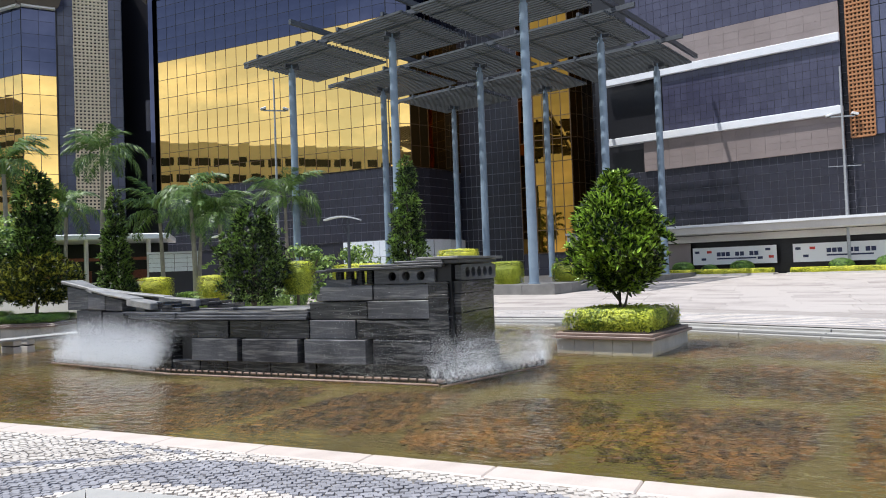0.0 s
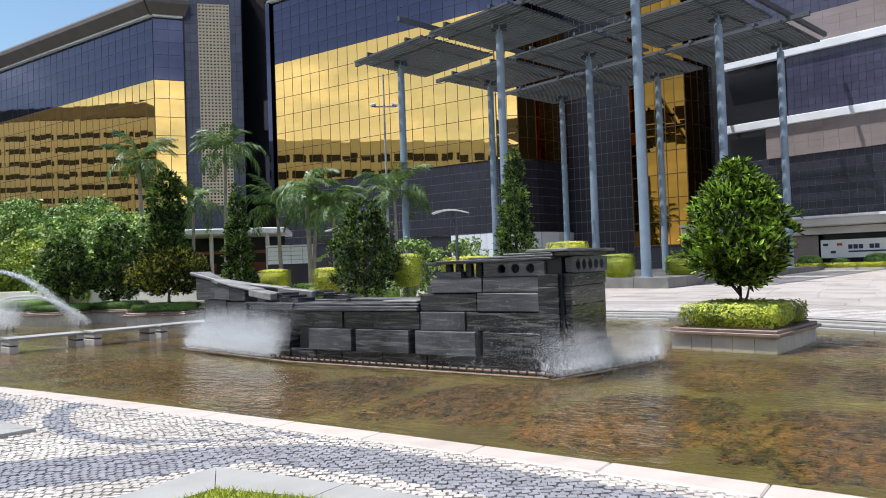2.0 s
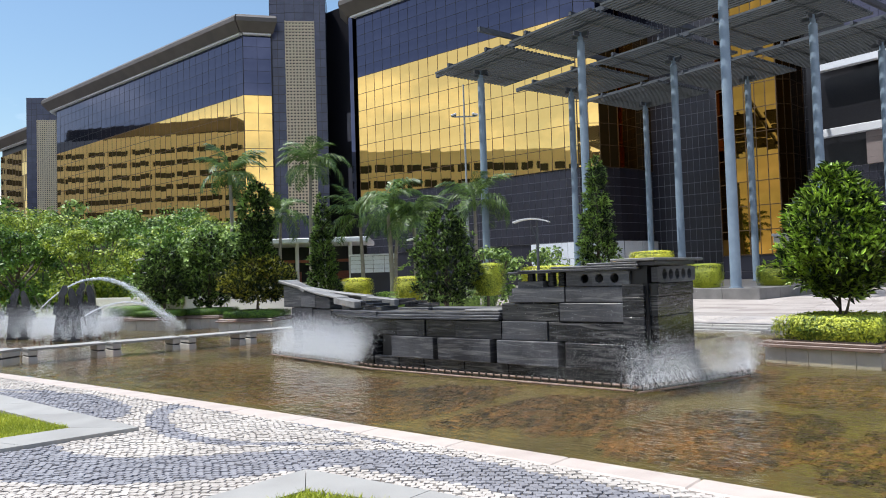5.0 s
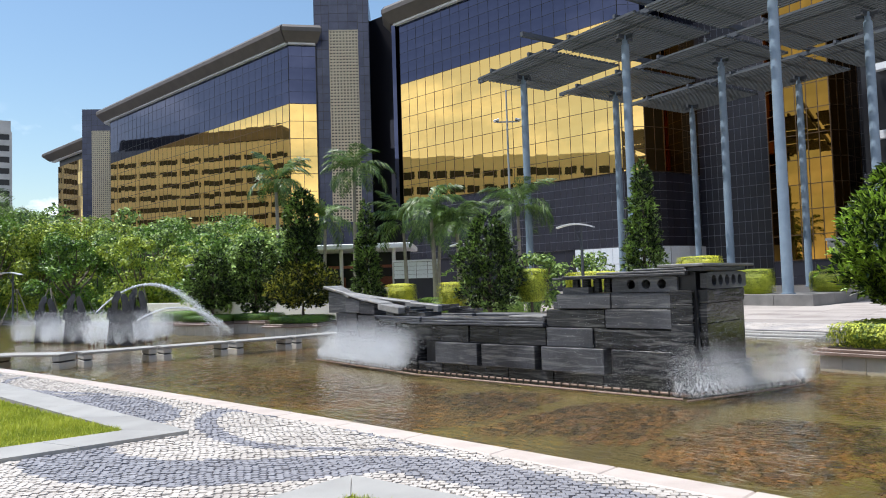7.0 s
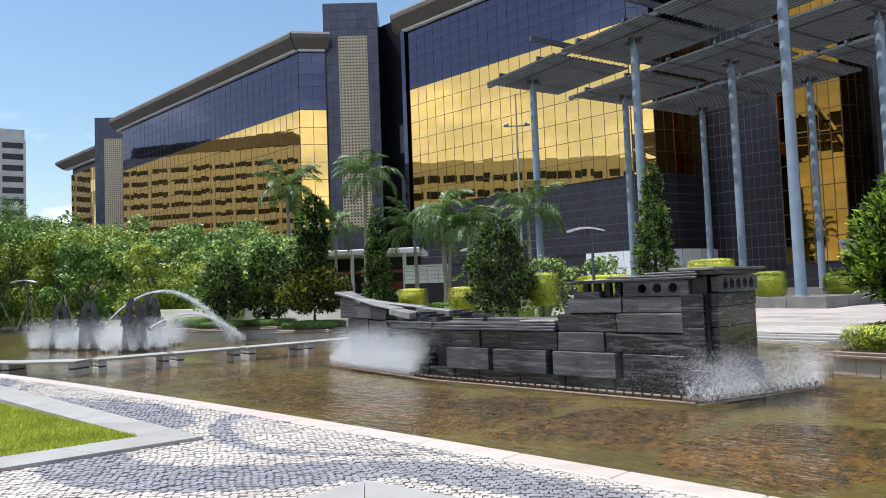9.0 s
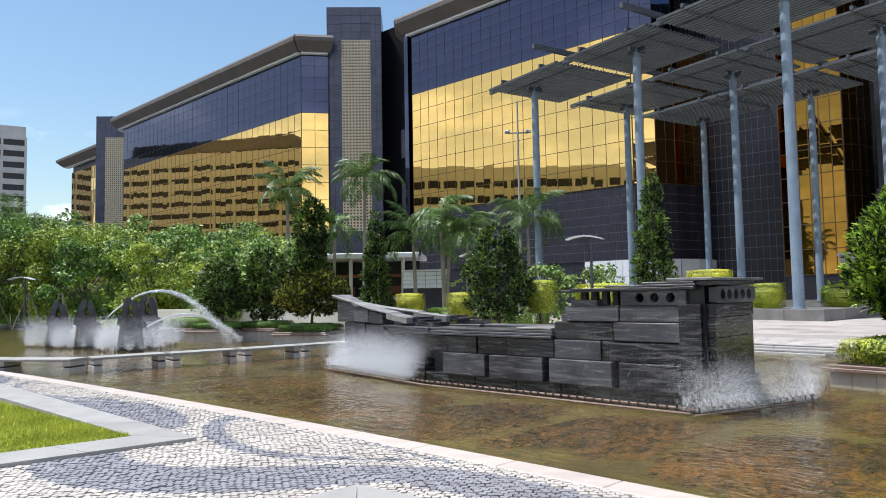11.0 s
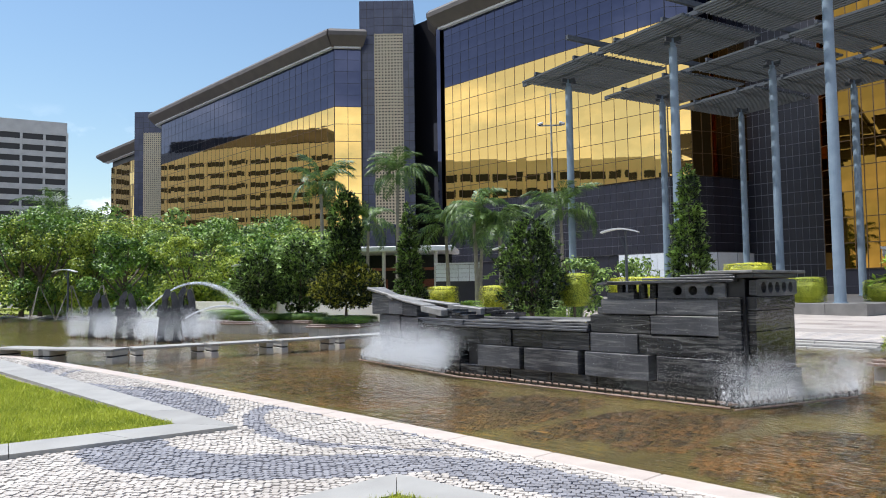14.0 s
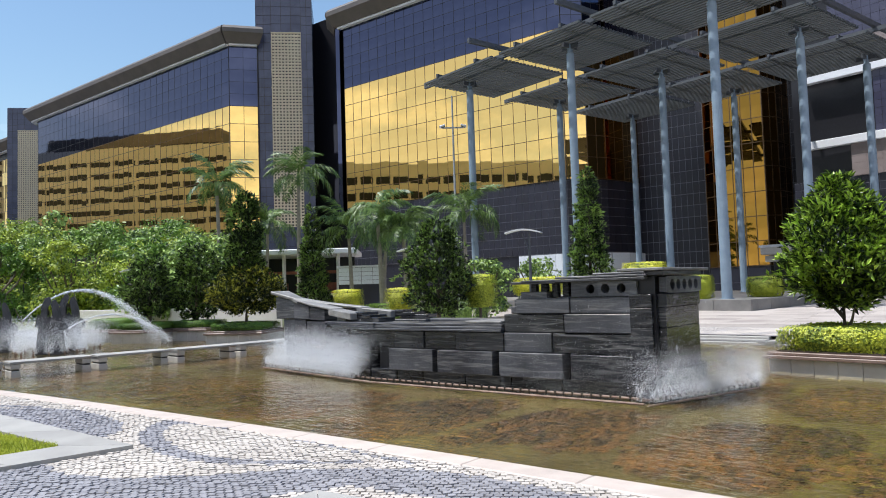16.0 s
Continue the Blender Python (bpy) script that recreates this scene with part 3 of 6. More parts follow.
RD = Vector((math.cos(RA), math.sin(RA)))


def rw(s, out=0.0):
    """A point s metres along the right wing's front, out metres before it."""
    n = Vector((RD.y, -RD.x))
    p = R0 + RD * s + n * out
    return (p.x, p.y)


east = thing("office_building", (0, 0, 0), 0, "dark tiled office wing with white bands and a tan stripe", "building")
# bare near-black core stands in for shade in the upper-left opening
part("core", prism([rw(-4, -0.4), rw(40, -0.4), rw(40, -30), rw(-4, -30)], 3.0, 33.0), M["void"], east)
tile_field(east, "tiled_wall", rw(-4), rw(13.2), 3.95, 8.25, 34, 8, M["dark_tile"], gap=0.028)
tile_field(east, "tan_wall", rw(0, 0.15), rw(13.2, 0.15), 8.25, 10.45, 14, 5, M["tan_panel"], gap=0.008, joint=M["brown_granite"])
tile_field(east, "violet_wall", rw(1.6, 0.15), rw(13.2, 0.15), 11.0, 15.1, 26, 8, M["violet_tile"], gap=0.02, joint=M["void"])
tile_field(east, "tan_wall", rw(-1, 0.15), rw(13.2, 0.15), 15.65, 17.7, 14, 4, M["tan_panel"], gap=0.008, joint=M["brown_granite"])
tile_field(east, "violet_wall", rw(-1, 0.15), rw(13.2, 0.15), 17.7, 33.0, 26, 26, M["violet_tile"], gap=0.02, joint=M["void"])
for z0, z1 in ((10.45, 11.0), (15.1, 15.65)):
    m, length = frame_matrix(rw(-3), rw(13.2))
    part("white_band", boxes((0, length, -0.45, 0.1, z0, z1), bevel=0.03), M["white_band"], east, "white painted band", m)
m, length = frame_matrix(rw(-6), rw(40))
part("ledge", boxes((0, length, -1.6, 0.1, 3.25, 3.9), bevel=0.08), M["concrete"], east, "pale rounded ledge", m)
part("ledge_edge", boxes((0, length, -1.75, -1.55, 3.78, 3.95)), M["white_band"], east, "white ledge edge", m)
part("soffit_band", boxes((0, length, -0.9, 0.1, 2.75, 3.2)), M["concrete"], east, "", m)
# near-black wall stands in for the shaded ground-floor opening
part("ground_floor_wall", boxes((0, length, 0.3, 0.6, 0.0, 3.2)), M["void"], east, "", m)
tile_field(east, "dark_pier", rw(13.2, -0.3), rw(13.6, -0.3), 3.95, 33.0, 1, 60, M["dark_tile"])
grille_field(east, rw(13.6), rw(14.9), 8.9, 33.0, 6, 92, material="grille_rust")
tile_field(east, "tiled_wall", rw(13.6), rw(40), 3.95, 8.9, 46, 9, M["dark_tile"])
tile_field(east, "blue_pier", rw(14.9, 0.1), rw(16.5, 0.1), 8.9, 33.0, 3, 24, M["blue_tile"], gap=0.05, joint=M["void"])
grille_field(east, rw(16.5), rw(20), 9.0, 33.0, 12, 92, material="grille_rust")
tile_field(east, "violet_wall", rw(20), rw(40), 8.9, 33.0, 30, 24, M["violet_tile"])


# ---- canopy on nine columns ----
CA = radians(-13.27)
CB = Vector((math.cos(CA), math.sin(CA), 0))
CF = Vector((-math.sin(CA), math.cos(CA), 0))
C0 = Vector((-27.15, 36.98, 0))
PITCH, PITCH_Y = 8.55, 8.44
CANOPY = 14.76
canopy = thing("canopy", (C0.x, C0.y, 0), -13.27, "tall flat slatted canopy on blue-grey steel columns", "canopy")
col_mesh = None
for i in range(3):
    for j in range(3):
        x, y = i * PITCH, j * PITCH_Y
        w = C0 + CB * x + CF * y
        z = max(land(w.x, w.y) + 0.0, 0.68)
        bm = tube([((0, 0, 0), 0.30), ((0, 0, 0.06), 0.30), ((0, 0, 0.07), 0.235), ((0, 0, CANOPY - z - 0.5), 0.215), ((0, 0, CANOPY - z - 0.45), 0.15), ((0, 0, CANOPY - z), 0.15)], 20)
        col = part("column", bm, M["steel"], canopy, "blue-grey tubular steel column", pose(x, y, z), smooth=False)
        part("bracket", boxes((-0.55, 0.55, -0.06, 0.06, -0.25, 0.0), (-0.06, 0.06, -0.55, 0.55, -0.2, 0.05)), M["steel_dark"], col, "", pose(0, 0, CANOPY - z))
PX0 = ((-2.5, 4.1), (4.75, 10.85), (11.5, 18.7))
PY0 = ((-1.8, 4.5), (5.7, 12.1), (13.0, 19.3))
for x0, x1 in PX0:
    for y0, y1 in PY0:
        v, f = box_array([(x0, x1, y0 + k * 0.30, y0 + k * 0.30 + 0.15, 0.0, 0.13) for k in range(int((y1 - y0) / 0.30))])
        panel = raw_np("slat_panel", v, f, M["slat"], canopy, "grey slatted canopy panel", pose(0, 0, CANOPY + 0.2))
        for q in (0.22, 0.78):
            xx = x0 + (x1 - x0) * q
            part("edge_beam", boxes((xx - 0.08, xx + 0.08, y0 - 0.05, y1 + 0.05, 0.135, 0.34)), M["steel_dark"], panel)
for k in range(3):
    part("beam", boxes((-4.2, 19.8, PY0[k][0] + 1.3, PY0[k][0] + 1.5, CANOPY + 0.56, CANOPY + 0.82)), M["steel_dark"], canopy)
    part("beam", boxes((PX0[k][1] - 0.25, PX0[k][1] - 0.05, -3.4, 20.6, CANOPY + 0.84, CANOPY + 1.12)), M["steel_dark"], canopy)


# ---- stone ship ----
ship = thing("ship_sculpture", (0, 0, 0), 0, "black granite block ship sculpture standing in the pool", "sculpture")
srng = random.Random(5)
SIDE = 10.12


def block(x0, x1, z0, z1, y0, y1, material="ship", name="stone_block", bev=0.007, m=None):
    return part(name, boxes((x0, x1, y0, y1, z0, z1), bevel=bev), M[material], ship, "", m)


def course(xs, z0, z1, depth=0.45, gap=0.018, shade=("ship", "ship_pale"), jut=0.05):
    """A course of granite blocks along both flanks, some standing proud."""
    for a, b in zip(xs, xs[1:]):
        out = srng.uniform(-0.01, jut)
        block(a + gap / 2, b - gap / 2, z0 + 0.006, z1 - 0.006, SIDE - out, SIDE + depth, srng.choice(shade))
    for a, b in zip(xs, xs[1:]):
        block(a + gap / 2, b - gap / 2, z0 + 0.006, z1 - 0.006, 12.02 - depth, 12.02 + srng.uniform(0, 0.04), srng.choice(shade))


# hull, gallery, stern and bow cores: near-black paints the shade between blocks
part("hull_core", boxes((-10.2, -4.95, SIDE + 0.16, 11.9, -0.5, 0.86), (-7.0, -4.95, SIDE + 0.16, 11.9, 0.86, 1.36)), M["void"], ship, "near-black inner core, the shade between blocks painted in")
course([-10.3, -9.62, -8.98, -8.02, -7.06, -6.1, -5.0], -0.5, 0.09, jut=0.0, shade=("ship",))
# second course with upright dark slots between its blocks
for a, b in ((-9.72, -8.66), (-8.55, -7.36), (-7.22, -6.02), (-5.88, -4.86)):
    block(a, b, 0.09, 0.485, SIDE - 0.10, SIDE + 0.4, "ship_pale" if a < -6 else "ship")
    block(a, b, 0.09, 0.485, 11.6, 12.1, "ship")
course([-10.35, -9.64, -8.91, -8.19, -7.16, -6.24, -4.85], 0.49, 0.81, jut=0.03)
course([-7.16, -6.02, -4.82], 0.815, 1.115, jut=0.03)
course([-6.9, -5.9, -4.80], 1.12, 1.375, jut=0.03, shade=("ship_pale",))
# stacked thin slabs of the waist rail
for k in range(3):
    d = 0.05 * k
    block(-10.42 + d, -7.17, 0.815 + k * 0.048, 0.858 + k * 0.048, SIDE - 0.09 + d * 0.5, SIDE + 0.5, "ship_pale", "rail_slab", 0.008)
    block(-10.42 + d, -7.17, 0.815 + k * 0.048, 0.858 + k * 0.048, 11.6, 12.12 - d * 0.5, "ship_pale", "rail_slab", 0.008)
block(-7.95, -7.2, 0.965, 1.0, SIDE - 0.03, SIDE + 0.5, "ship_top", "rail_slab", 0.008)
block(-10.2, -7.2, 0.80, 0.86, SIDE + 0.4, 11.7, "soil", "deck", 0.005)
# steps up to the after deck
for k, x in enumerate((-7.02, -6.95, -6.82)):
    block(x, x + 0.5, 1.12 + k * 0.12, 1.235 + k * 0.12, SIDE + 0.02, SIDE + 0.32, "ship_pale", "step_block")
    block(x, x + 0.5, 1.12 + k * 0.12, 1.235 + k * 0.12, 11.7, 12.0, "ship_pale", "step_block")
# open gallery: short pillars
for x in (-6.62, -6.42, -6.22, -6.02):
    for y in (SIDE + 0.05, 11.75):
        bm = tube([((0, 0, 0), 0.075), ((0, 0, 0.22), 0.07)], 8)
        part("pillar", bm, M["ship"], ship, "", pose(x, y + 0.1, 1.38))


def holed_slab(length, height, thick, holes, radius):
    """A slab with round holes through it, local x along, z up."""
    bm = bmesh.new()
    n = 16
    edges = [0.0]
    for a, b in zip(holes, holes[1:]):
        edges.append((a + b) / 2)
    edges.append(length)
    zc = height * 0.5
    for i, h in enumerate(holes):
        l, r = edges[i], edges[i + 1]
        ring = [(h + radius * math.cos(2 * math.pi * k / n), zc + radius * math.sin(2 * math.pi * k / n)) for k in range(n)]
        rim = []
        for k in range(n):
            c, s = math.cos(2 * math.pi * k / n), math.sin(2 * math.pi * k / n)
            tx = (r - h) / c if c > 1e-6 else ((l - h) / c if c < -1e-6 else 1e9)
            tz = (height - zc) / s if s > 1e-6 else (-zc / s if s < -1e-6 else 1e9)
            t = min(tx, tz)
            rim.append((h + c * t, zc + s * t))
        lay = []
        for y in (0, thick):
            lay.append(([bm.verts.new((x, y, z)) for x, z in ring], [bm.verts.new((x, y, z)) for x, z in rim]))
        for k in range(n):
            j = (k + 1) % n
            bm.faces.new((lay[0][0][k], lay[0][0][j], lay[0][1][j], lay[0][1][k]))
            bm.faces.new((lay[1][0][j], lay[1][0][k], lay[1][1][k], lay[1][1][j]))
            bm.faces.new((lay[0][0][j], lay[0][0][k], lay[1][0][k], lay[1][0][j]))
            bm.faces.new((lay[0][1][k], lay[0][1][j], lay[1][1][j], lay[1][1][k]))
        cx = [(l, 0), (r, 0), (r, height), (l, height)]
        for (x, z) in cx:
            near = sorted(range(n), key=lambda q: (rim[q][0] - x) ** 2 + (rim[q][1] - z) ** 2)[:2]
            a, b = sorted(near)
            if b - a > n / 2:
                a, b = b, a
            for side, y in ((0, 0), (1, thick)):
                v = bm.verts.new((x, y, z))
                tri = (lay[side][1][a], lay[side][1][b], v)
                bm.faces.new(tri if side == 0 else tri[::-1])
    return bm


part("holed_slab", holed_slab(1.08, 0.235, 0.10, [0.33, 0.58, 0.84], 0.072), M["ship_pale"], ship, "granite slab with round holes", pose(-5.86, SIDE - 0.02, 1.38))
part("holed_slab", holed_slab(1.08, 0.235, 0.10, [0.33, 0.58, 0.84], 0.072), M["ship_pale"], ship, "granite slab with round holes", pose(-5.86, 11.94, 1.38))
# near-black behind the holed slabs, their inner shade put into the colour
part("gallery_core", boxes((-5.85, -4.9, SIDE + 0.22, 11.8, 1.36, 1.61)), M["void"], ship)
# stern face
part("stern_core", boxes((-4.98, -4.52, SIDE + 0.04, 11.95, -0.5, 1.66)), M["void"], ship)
for z0, z1, out in ((-0.5, 0.28, 0.06), (0.285, 0.9, 0.0), (0.905, 1.2, 0.0), (1.205, 1.40, 0.02)):
    block(-4.62, -4.40 + out, z0, z1, SIDE + 0.10, 11.60 + out * 1.5, "ship", "stern_block")
    block(-4.90, -4.56, z0, z1, SIDE - 0.03, SIDE + 0.12, "ship", "stern_block")
part("holed_slab", holed_slab(1.5, 0.25, 0.10, [0.26, 0.50, 0.75, 1.0, 1.25], 0.085), M["ship_pale"], ship, "granite slab with round holes", pose(-4.38, SIDE + 0.10, 1.405, 0, 0, 90))
for x0, x1, z0, z1 in ((-6.75, -4.62, 1.615, 1.66), (-6.1, -4.60, 1.665, 1.70), (-5.45, -4.62, 1.705, 1.735), (-5.05, -4.34, 1.74, 1.785), (-6.95, -6.1, 1.60, 1.64)):
    block(x0, x1, z0, z1, SIDE - 0.09, 12.0, "ship_pale" if x0 < -5.1 else "ship_top", "cornice_slab", 0.008)
block(-5.0, -4.36, 1.67, 1.735, SIDE - 0.03, 11.68, "ship_pale", "cornice_slab", 0.01)

# bow: the flank turns inwards and sweeps up
BOW_A, BOW_B = Vector((-10.35, 10.14, 0)), Vector((-13.95, 11.0, 0))
bang = math.degrees(math.atan2(BOW_A.y - BOW_B.y, BOW_A.x - BOW_B.x))
blen = (BOW_A - BOW_B).length
mb = pose(BOW_B.x, BOW_B.y, 0, 0, 0, bang)
mb2 = pose(BOW_B.x, 11.25, 0, 0, 0, -bang * 0.75)


def sloped(x0, x1, z0a, z0b, z1a, z1b, y0, y1):
    """A block whose bottom and top slope along x."""
    bm = bmesh.new()
    v = [bm.verts.new(p) for p in ((x0, y0, z0a), (x1, y0, z0b), (x1, y1, z0b), (x0, y1, z0a), (x0, y0, z1a), (x1, y0, z1b), (x1, y1, z1b), (x0, y1, z1a))]
    for q in ((0, 3, 2, 1), (4, 5, 6, 7), (0, 1, 5, 4), (1, 2, 6, 5), (2, 3, 7, 6), (3, 0, 4, 7)):
        bm.faces.new([v[i] for i in q])
    bmesh.ops.bevel(bm, geom=list(bm.edges), offset=0.014, segments=1, affect="EDGES")
    return bm


for mm, s in ((mb, 0.0), (mb2, -0.45)):
    for x0, x1, z0, z1, mt in ((0.15, 1.3, -0.5, 0.45, "ship"), (1.32, 2.5, -0.5, 0.4, "ship"), (2.52, blen, -0.5, 0.3, "ship"), (0.1, 1.05, 0.46, 0.98, "ship_pale"), (1.1, 1.95, 0.41, 0.95, "ship_pale"), (2.0, 2.9, 0.41, 0.88, "ship"), (2.92, blen, 0.31, 0.80, "ship")):
        part("stone_block", boxes((x0, x1, s, s + 0.45, z0, z1), bevel=0.007), M[mt], ship, "", mm)
    part("stone_block", sloped(-0.12, 1.25, 0.99, 0.99, 1.50, 1.28, s - 0.02, s + 0.46), M["ship_pale"], ship, "", mm)
    part("stone_block", sloped(1.27, 1.95, 0.97, 0.97, 1.27, 1.2, s - 0.02, s + 0.46), M["ship_pale"], ship, "", mm)
    part("stone_block", boxes((2.35, 2.7, s + 0.06, s + 0.4, 0.9, 1.1), bevel=0.01), M["ship_top"], ship, "", mm)
    for x0, x1, a0, a1, t in ((-0.25, 0.75, 1.64, 1.40, 0.07), (0.55, 1.6, 1.455, 1.30, 0.05), (1.4, 2.35, 1.335, 1.235, 0.05), (2.2, 3.1, 1.225, 1.14, 0.14)):
        part("bow_slab", sloped(x0, x1, a0 - t, a1 - t, a0, a1, s - 0.06, s + 0.24), M["ship_top"], ship, "worn pale slab", mm)
    for k in range(4):
        part("rail_slab", boxes((2.35 - 0.1 * k, 3.95, s - 0.06, s + 0.5, 0.82 + k * 0.036, 0.85 + k * 0.036), bevel=0.006), M["ship_pale"], ship, "", mm)
    for k in range(3):
        part("slate_piece", boxes((2.75 + 0.25 * k, 3.3 + 0.3 * k, s + 0.1, s + 0.5, 0.97 + 0.05 * (2 - k), 1.05 + 0.05 * (2 - k)), bevel=0.008), M["ship"], ship, "", mm)
part("bow_core", prism([(-13.7, 11.15), (-10.2, 10.5), (-10.2, 11.8), (-13.4, 11.4)], -0.5, 0.9), M["void"], ship)


# ---- nozzle frames and spray round the ship ----
def pipe(points, r, parent, name="pipe", material="nozzle"):
    for a, b in zip(points, points[1:]):
        part(name, tube([(a, r), (b, r)], 8), M[material], parent)


rig = thing("fountain_pipework", (0, 0, 0), 0, "rusty nozzle pipes ringing the ship at water level", "fountain")
RING = [(-14.3, 10.75), (-13.9, 10.3), (-9.7, 9.5), (-4.45, 9.42)]
RING2 = [(-4.35, 9.33), (-3.55, 11.6), (-4.0, 12.6)]
for off, z in ((0.0, -0.085), (0.09, -0.03)):
    pipe([(x, y + off, z) for x, y in RING], 0.018, rig)
    pipe([(x - off, y + off * 0.3, z) for x, y in RING2], 0.014, rig)


def along(points, step):
    for a, b in zip(points, points[1:]):
        a, b = Vector(a), Vector(b)
        n = max(int((b - a).length / step), 1)
        for k in range(n):
            yield a.lerp(b, (k + 0.5) / n)


noz = None
jets = []
for ring, step in ((RING, 0.15), (RING2, 0.13)):
    for p in along(ring, step):
        where = pose(p.x, p.y + 0.05, -0.09, srng.uniform(-4, 4), srng.uniform(-4, 4), 0)
        if noz is None:
            bm = tube([((0, 0, 0), 0.012), ((0, 0, 0.07), 0.012), ((0, 0, 0.075), 0.02), ((0, 0, 0.10), 0.016)], 7)
            ob = part("nozzle", bm, M["nozzle_dark"], rig, "", where)
            noz = ob.data
        else:
            mesh_object("nozzle", noz, None, rig, "", where)
        if p.x < -10.2 or (p.x > -4.55 and p.y < 12.0):
            jets.append((p.x, p.y + 0.05))


def droplets(name, pts, sizes, label, seed=1):
    """Very many small water drops as little tetrahedra."""
    rng = np.random.default_rng(seed)
    n = len(pts)
    base = np.array([(1, 1, 1), (1, -1, -1), (-1, 1, -1), (-1, -1, 1)], float) * 0.6
    q = rng.normal(size=(n, 4))
    q /= np.linalg.norm(q, axis=1)[:, None]
    w, x, y, z = q.T
    rot = np.stack([1 - 2 * (y * y + z * z), 2 * (x * y - z * w), 2 * (x * z + y * w), 2 * (x * y + z * w), 1 - 2 * (x * x + z * z), 2 * (y * z - x * w), 2 * (x * z - y * w), 2 * (y * z + x * w), 1 - 2 * (x * x + y * y)], -1).reshape(n, 3, 3)
    v = np.einsum("nij,kj->nki", rot, base) * np.asarray(sizes)[:, None, None] + np.asarray(pts)[:, None]
    f = np.arange(n)[:, None, None] * 4 + np.array([(0, 1, 2), (0, 3, 1), (0, 2, 3), (1, 3, 2)])
    ob = raw_np(name, v.reshape(-1, 3), f.reshape(-1, 3), M["drop"])
    return tagged(ob, label, "spray", kind="stuff")


def fan(points, per, height, spread, seed, lean=(0, 0)):
    """Spray that rises from jets, thickest near the foot."""
    rng = np.random.default_rng(seed)
    p = np.repeat(np.array(points), per, 0)
    n = len(p)
    h = rng.beta(1.3, 2.6, n) * height
    s = spread * (0.25 + h / height)
    x = p[:, 0] + rng.normal(0, 1, n) * s + lean[0] * h
    y = p[:, 1] + rng.normal(0, 1, n) * s * 0.7 + lean[1] * h
    return np.stack([x, y, h - 0.06], 1)


def vee(points, per, height, seed):
    """A flat V of fine drops over each nozzle, spread along the ring."""
    rng = np.random.default_rng(seed)
    p = np.array(points)
    d = np.gradient(p, axis=0)
    d /= np.linalg.norm(d, axis=1)[:, None] + 1e-9
    p, d = np.repeat(p, per, 0), np.repeat(d, per, 0)
    n = len(p)
    h = rng.beta(1.2, 1.1, n) * height
    side = rng.choice((-1.0, 1.0), n) * h * 0.42 * rng.uniform(0.75, 1.05, n)
    return np.stack([p[:, 0] + d[:, 0] * side, p[:, 1] + d[:, 1] * side, h + 0.01], 1) + rng.normal(0, 0.005, (n, 3))


bow_jets = [j for j in jets if j[0] < -10.2]
stern_jets = [j for j in jets if j[0] > -4.6]
pts = fan([j for j in bow_jets if -13.7 < j[0] < -10.3], 5200, 1.0, 0.29, 3, (0.1, 0.3))
droplets("bow_spray", pts, np.random.default_rng(4).uniform(0.0020, 0.0048, len(pts)), "white mist of fine spray at the bow", 4)
pts = fan(stern_jets, 1700, 0.80, 0.20, 5, (0.0, 0.1))
droplets("stern_spray", pts, np.random.default_rng(6).uniform(0.0018, 0.0046, len(pts)), "white mist of fine spray at the stern", 6)
pts = np.concatenate([vee(stern_jets, 260, 0.13, 51), vee(bow_jets, 220, 0.12, 52)])
droplets("nozzle_jets", pts, np.random.default_rng(53).uniform(0.0015, 0.0034, len(pts)), "short V-shaped jets over the nozzles", 54)
pts = np.stack([np.random.default_rng(8).uniform(-6.5, -3.6, 9000), np.random.default_rng(9).normal(10.0, 0.35, 9000), np.abs(np.random.default_rng(10).normal(0.1, 0.45, 9000)) - 0.1], 1)
droplets("stray_drops", pts, np.random.default_rng(11).uniform(0.0018, 0.0036, len(pts)), "scattered drops round the stern", 7)


# ---- plants ----
def leaves(name, pts, normals, size, material, parent, label="", seed=0, aspect=0.34):
    """Small folded leaves at points, turned mostly along their normals."""
    rng = np.random.default_rng(seed)
    n = len(pts)
    nn = normals + rng.normal(0, 0.55, (n, 3))
    nn /= np.linalg.norm(nn, axis=1)[:, None] + 1e-9
    t = np.cross(nn, rng.normal(size=(n, 3)))
    t /= np.linalg.norm(t, axis=1)[:, None] + 1e-9
    b = np.cross(nn, t)
    s = size * rng.uniform(0.6, 1.3, n)[:, None]
    v = np.stack([pts - t * s * 0.5, pts + b * s * aspect + nn * s * 0.10, pts + t * s * 0.55, pts - b * s * aspect + nn * s * 0.10], 1)
    f = np.arange(n)[:, None] * 4 + np.array([0, 1, 2, 3])
    return raw_np(name, v.reshape(-1, 3), f, material, parent, label)


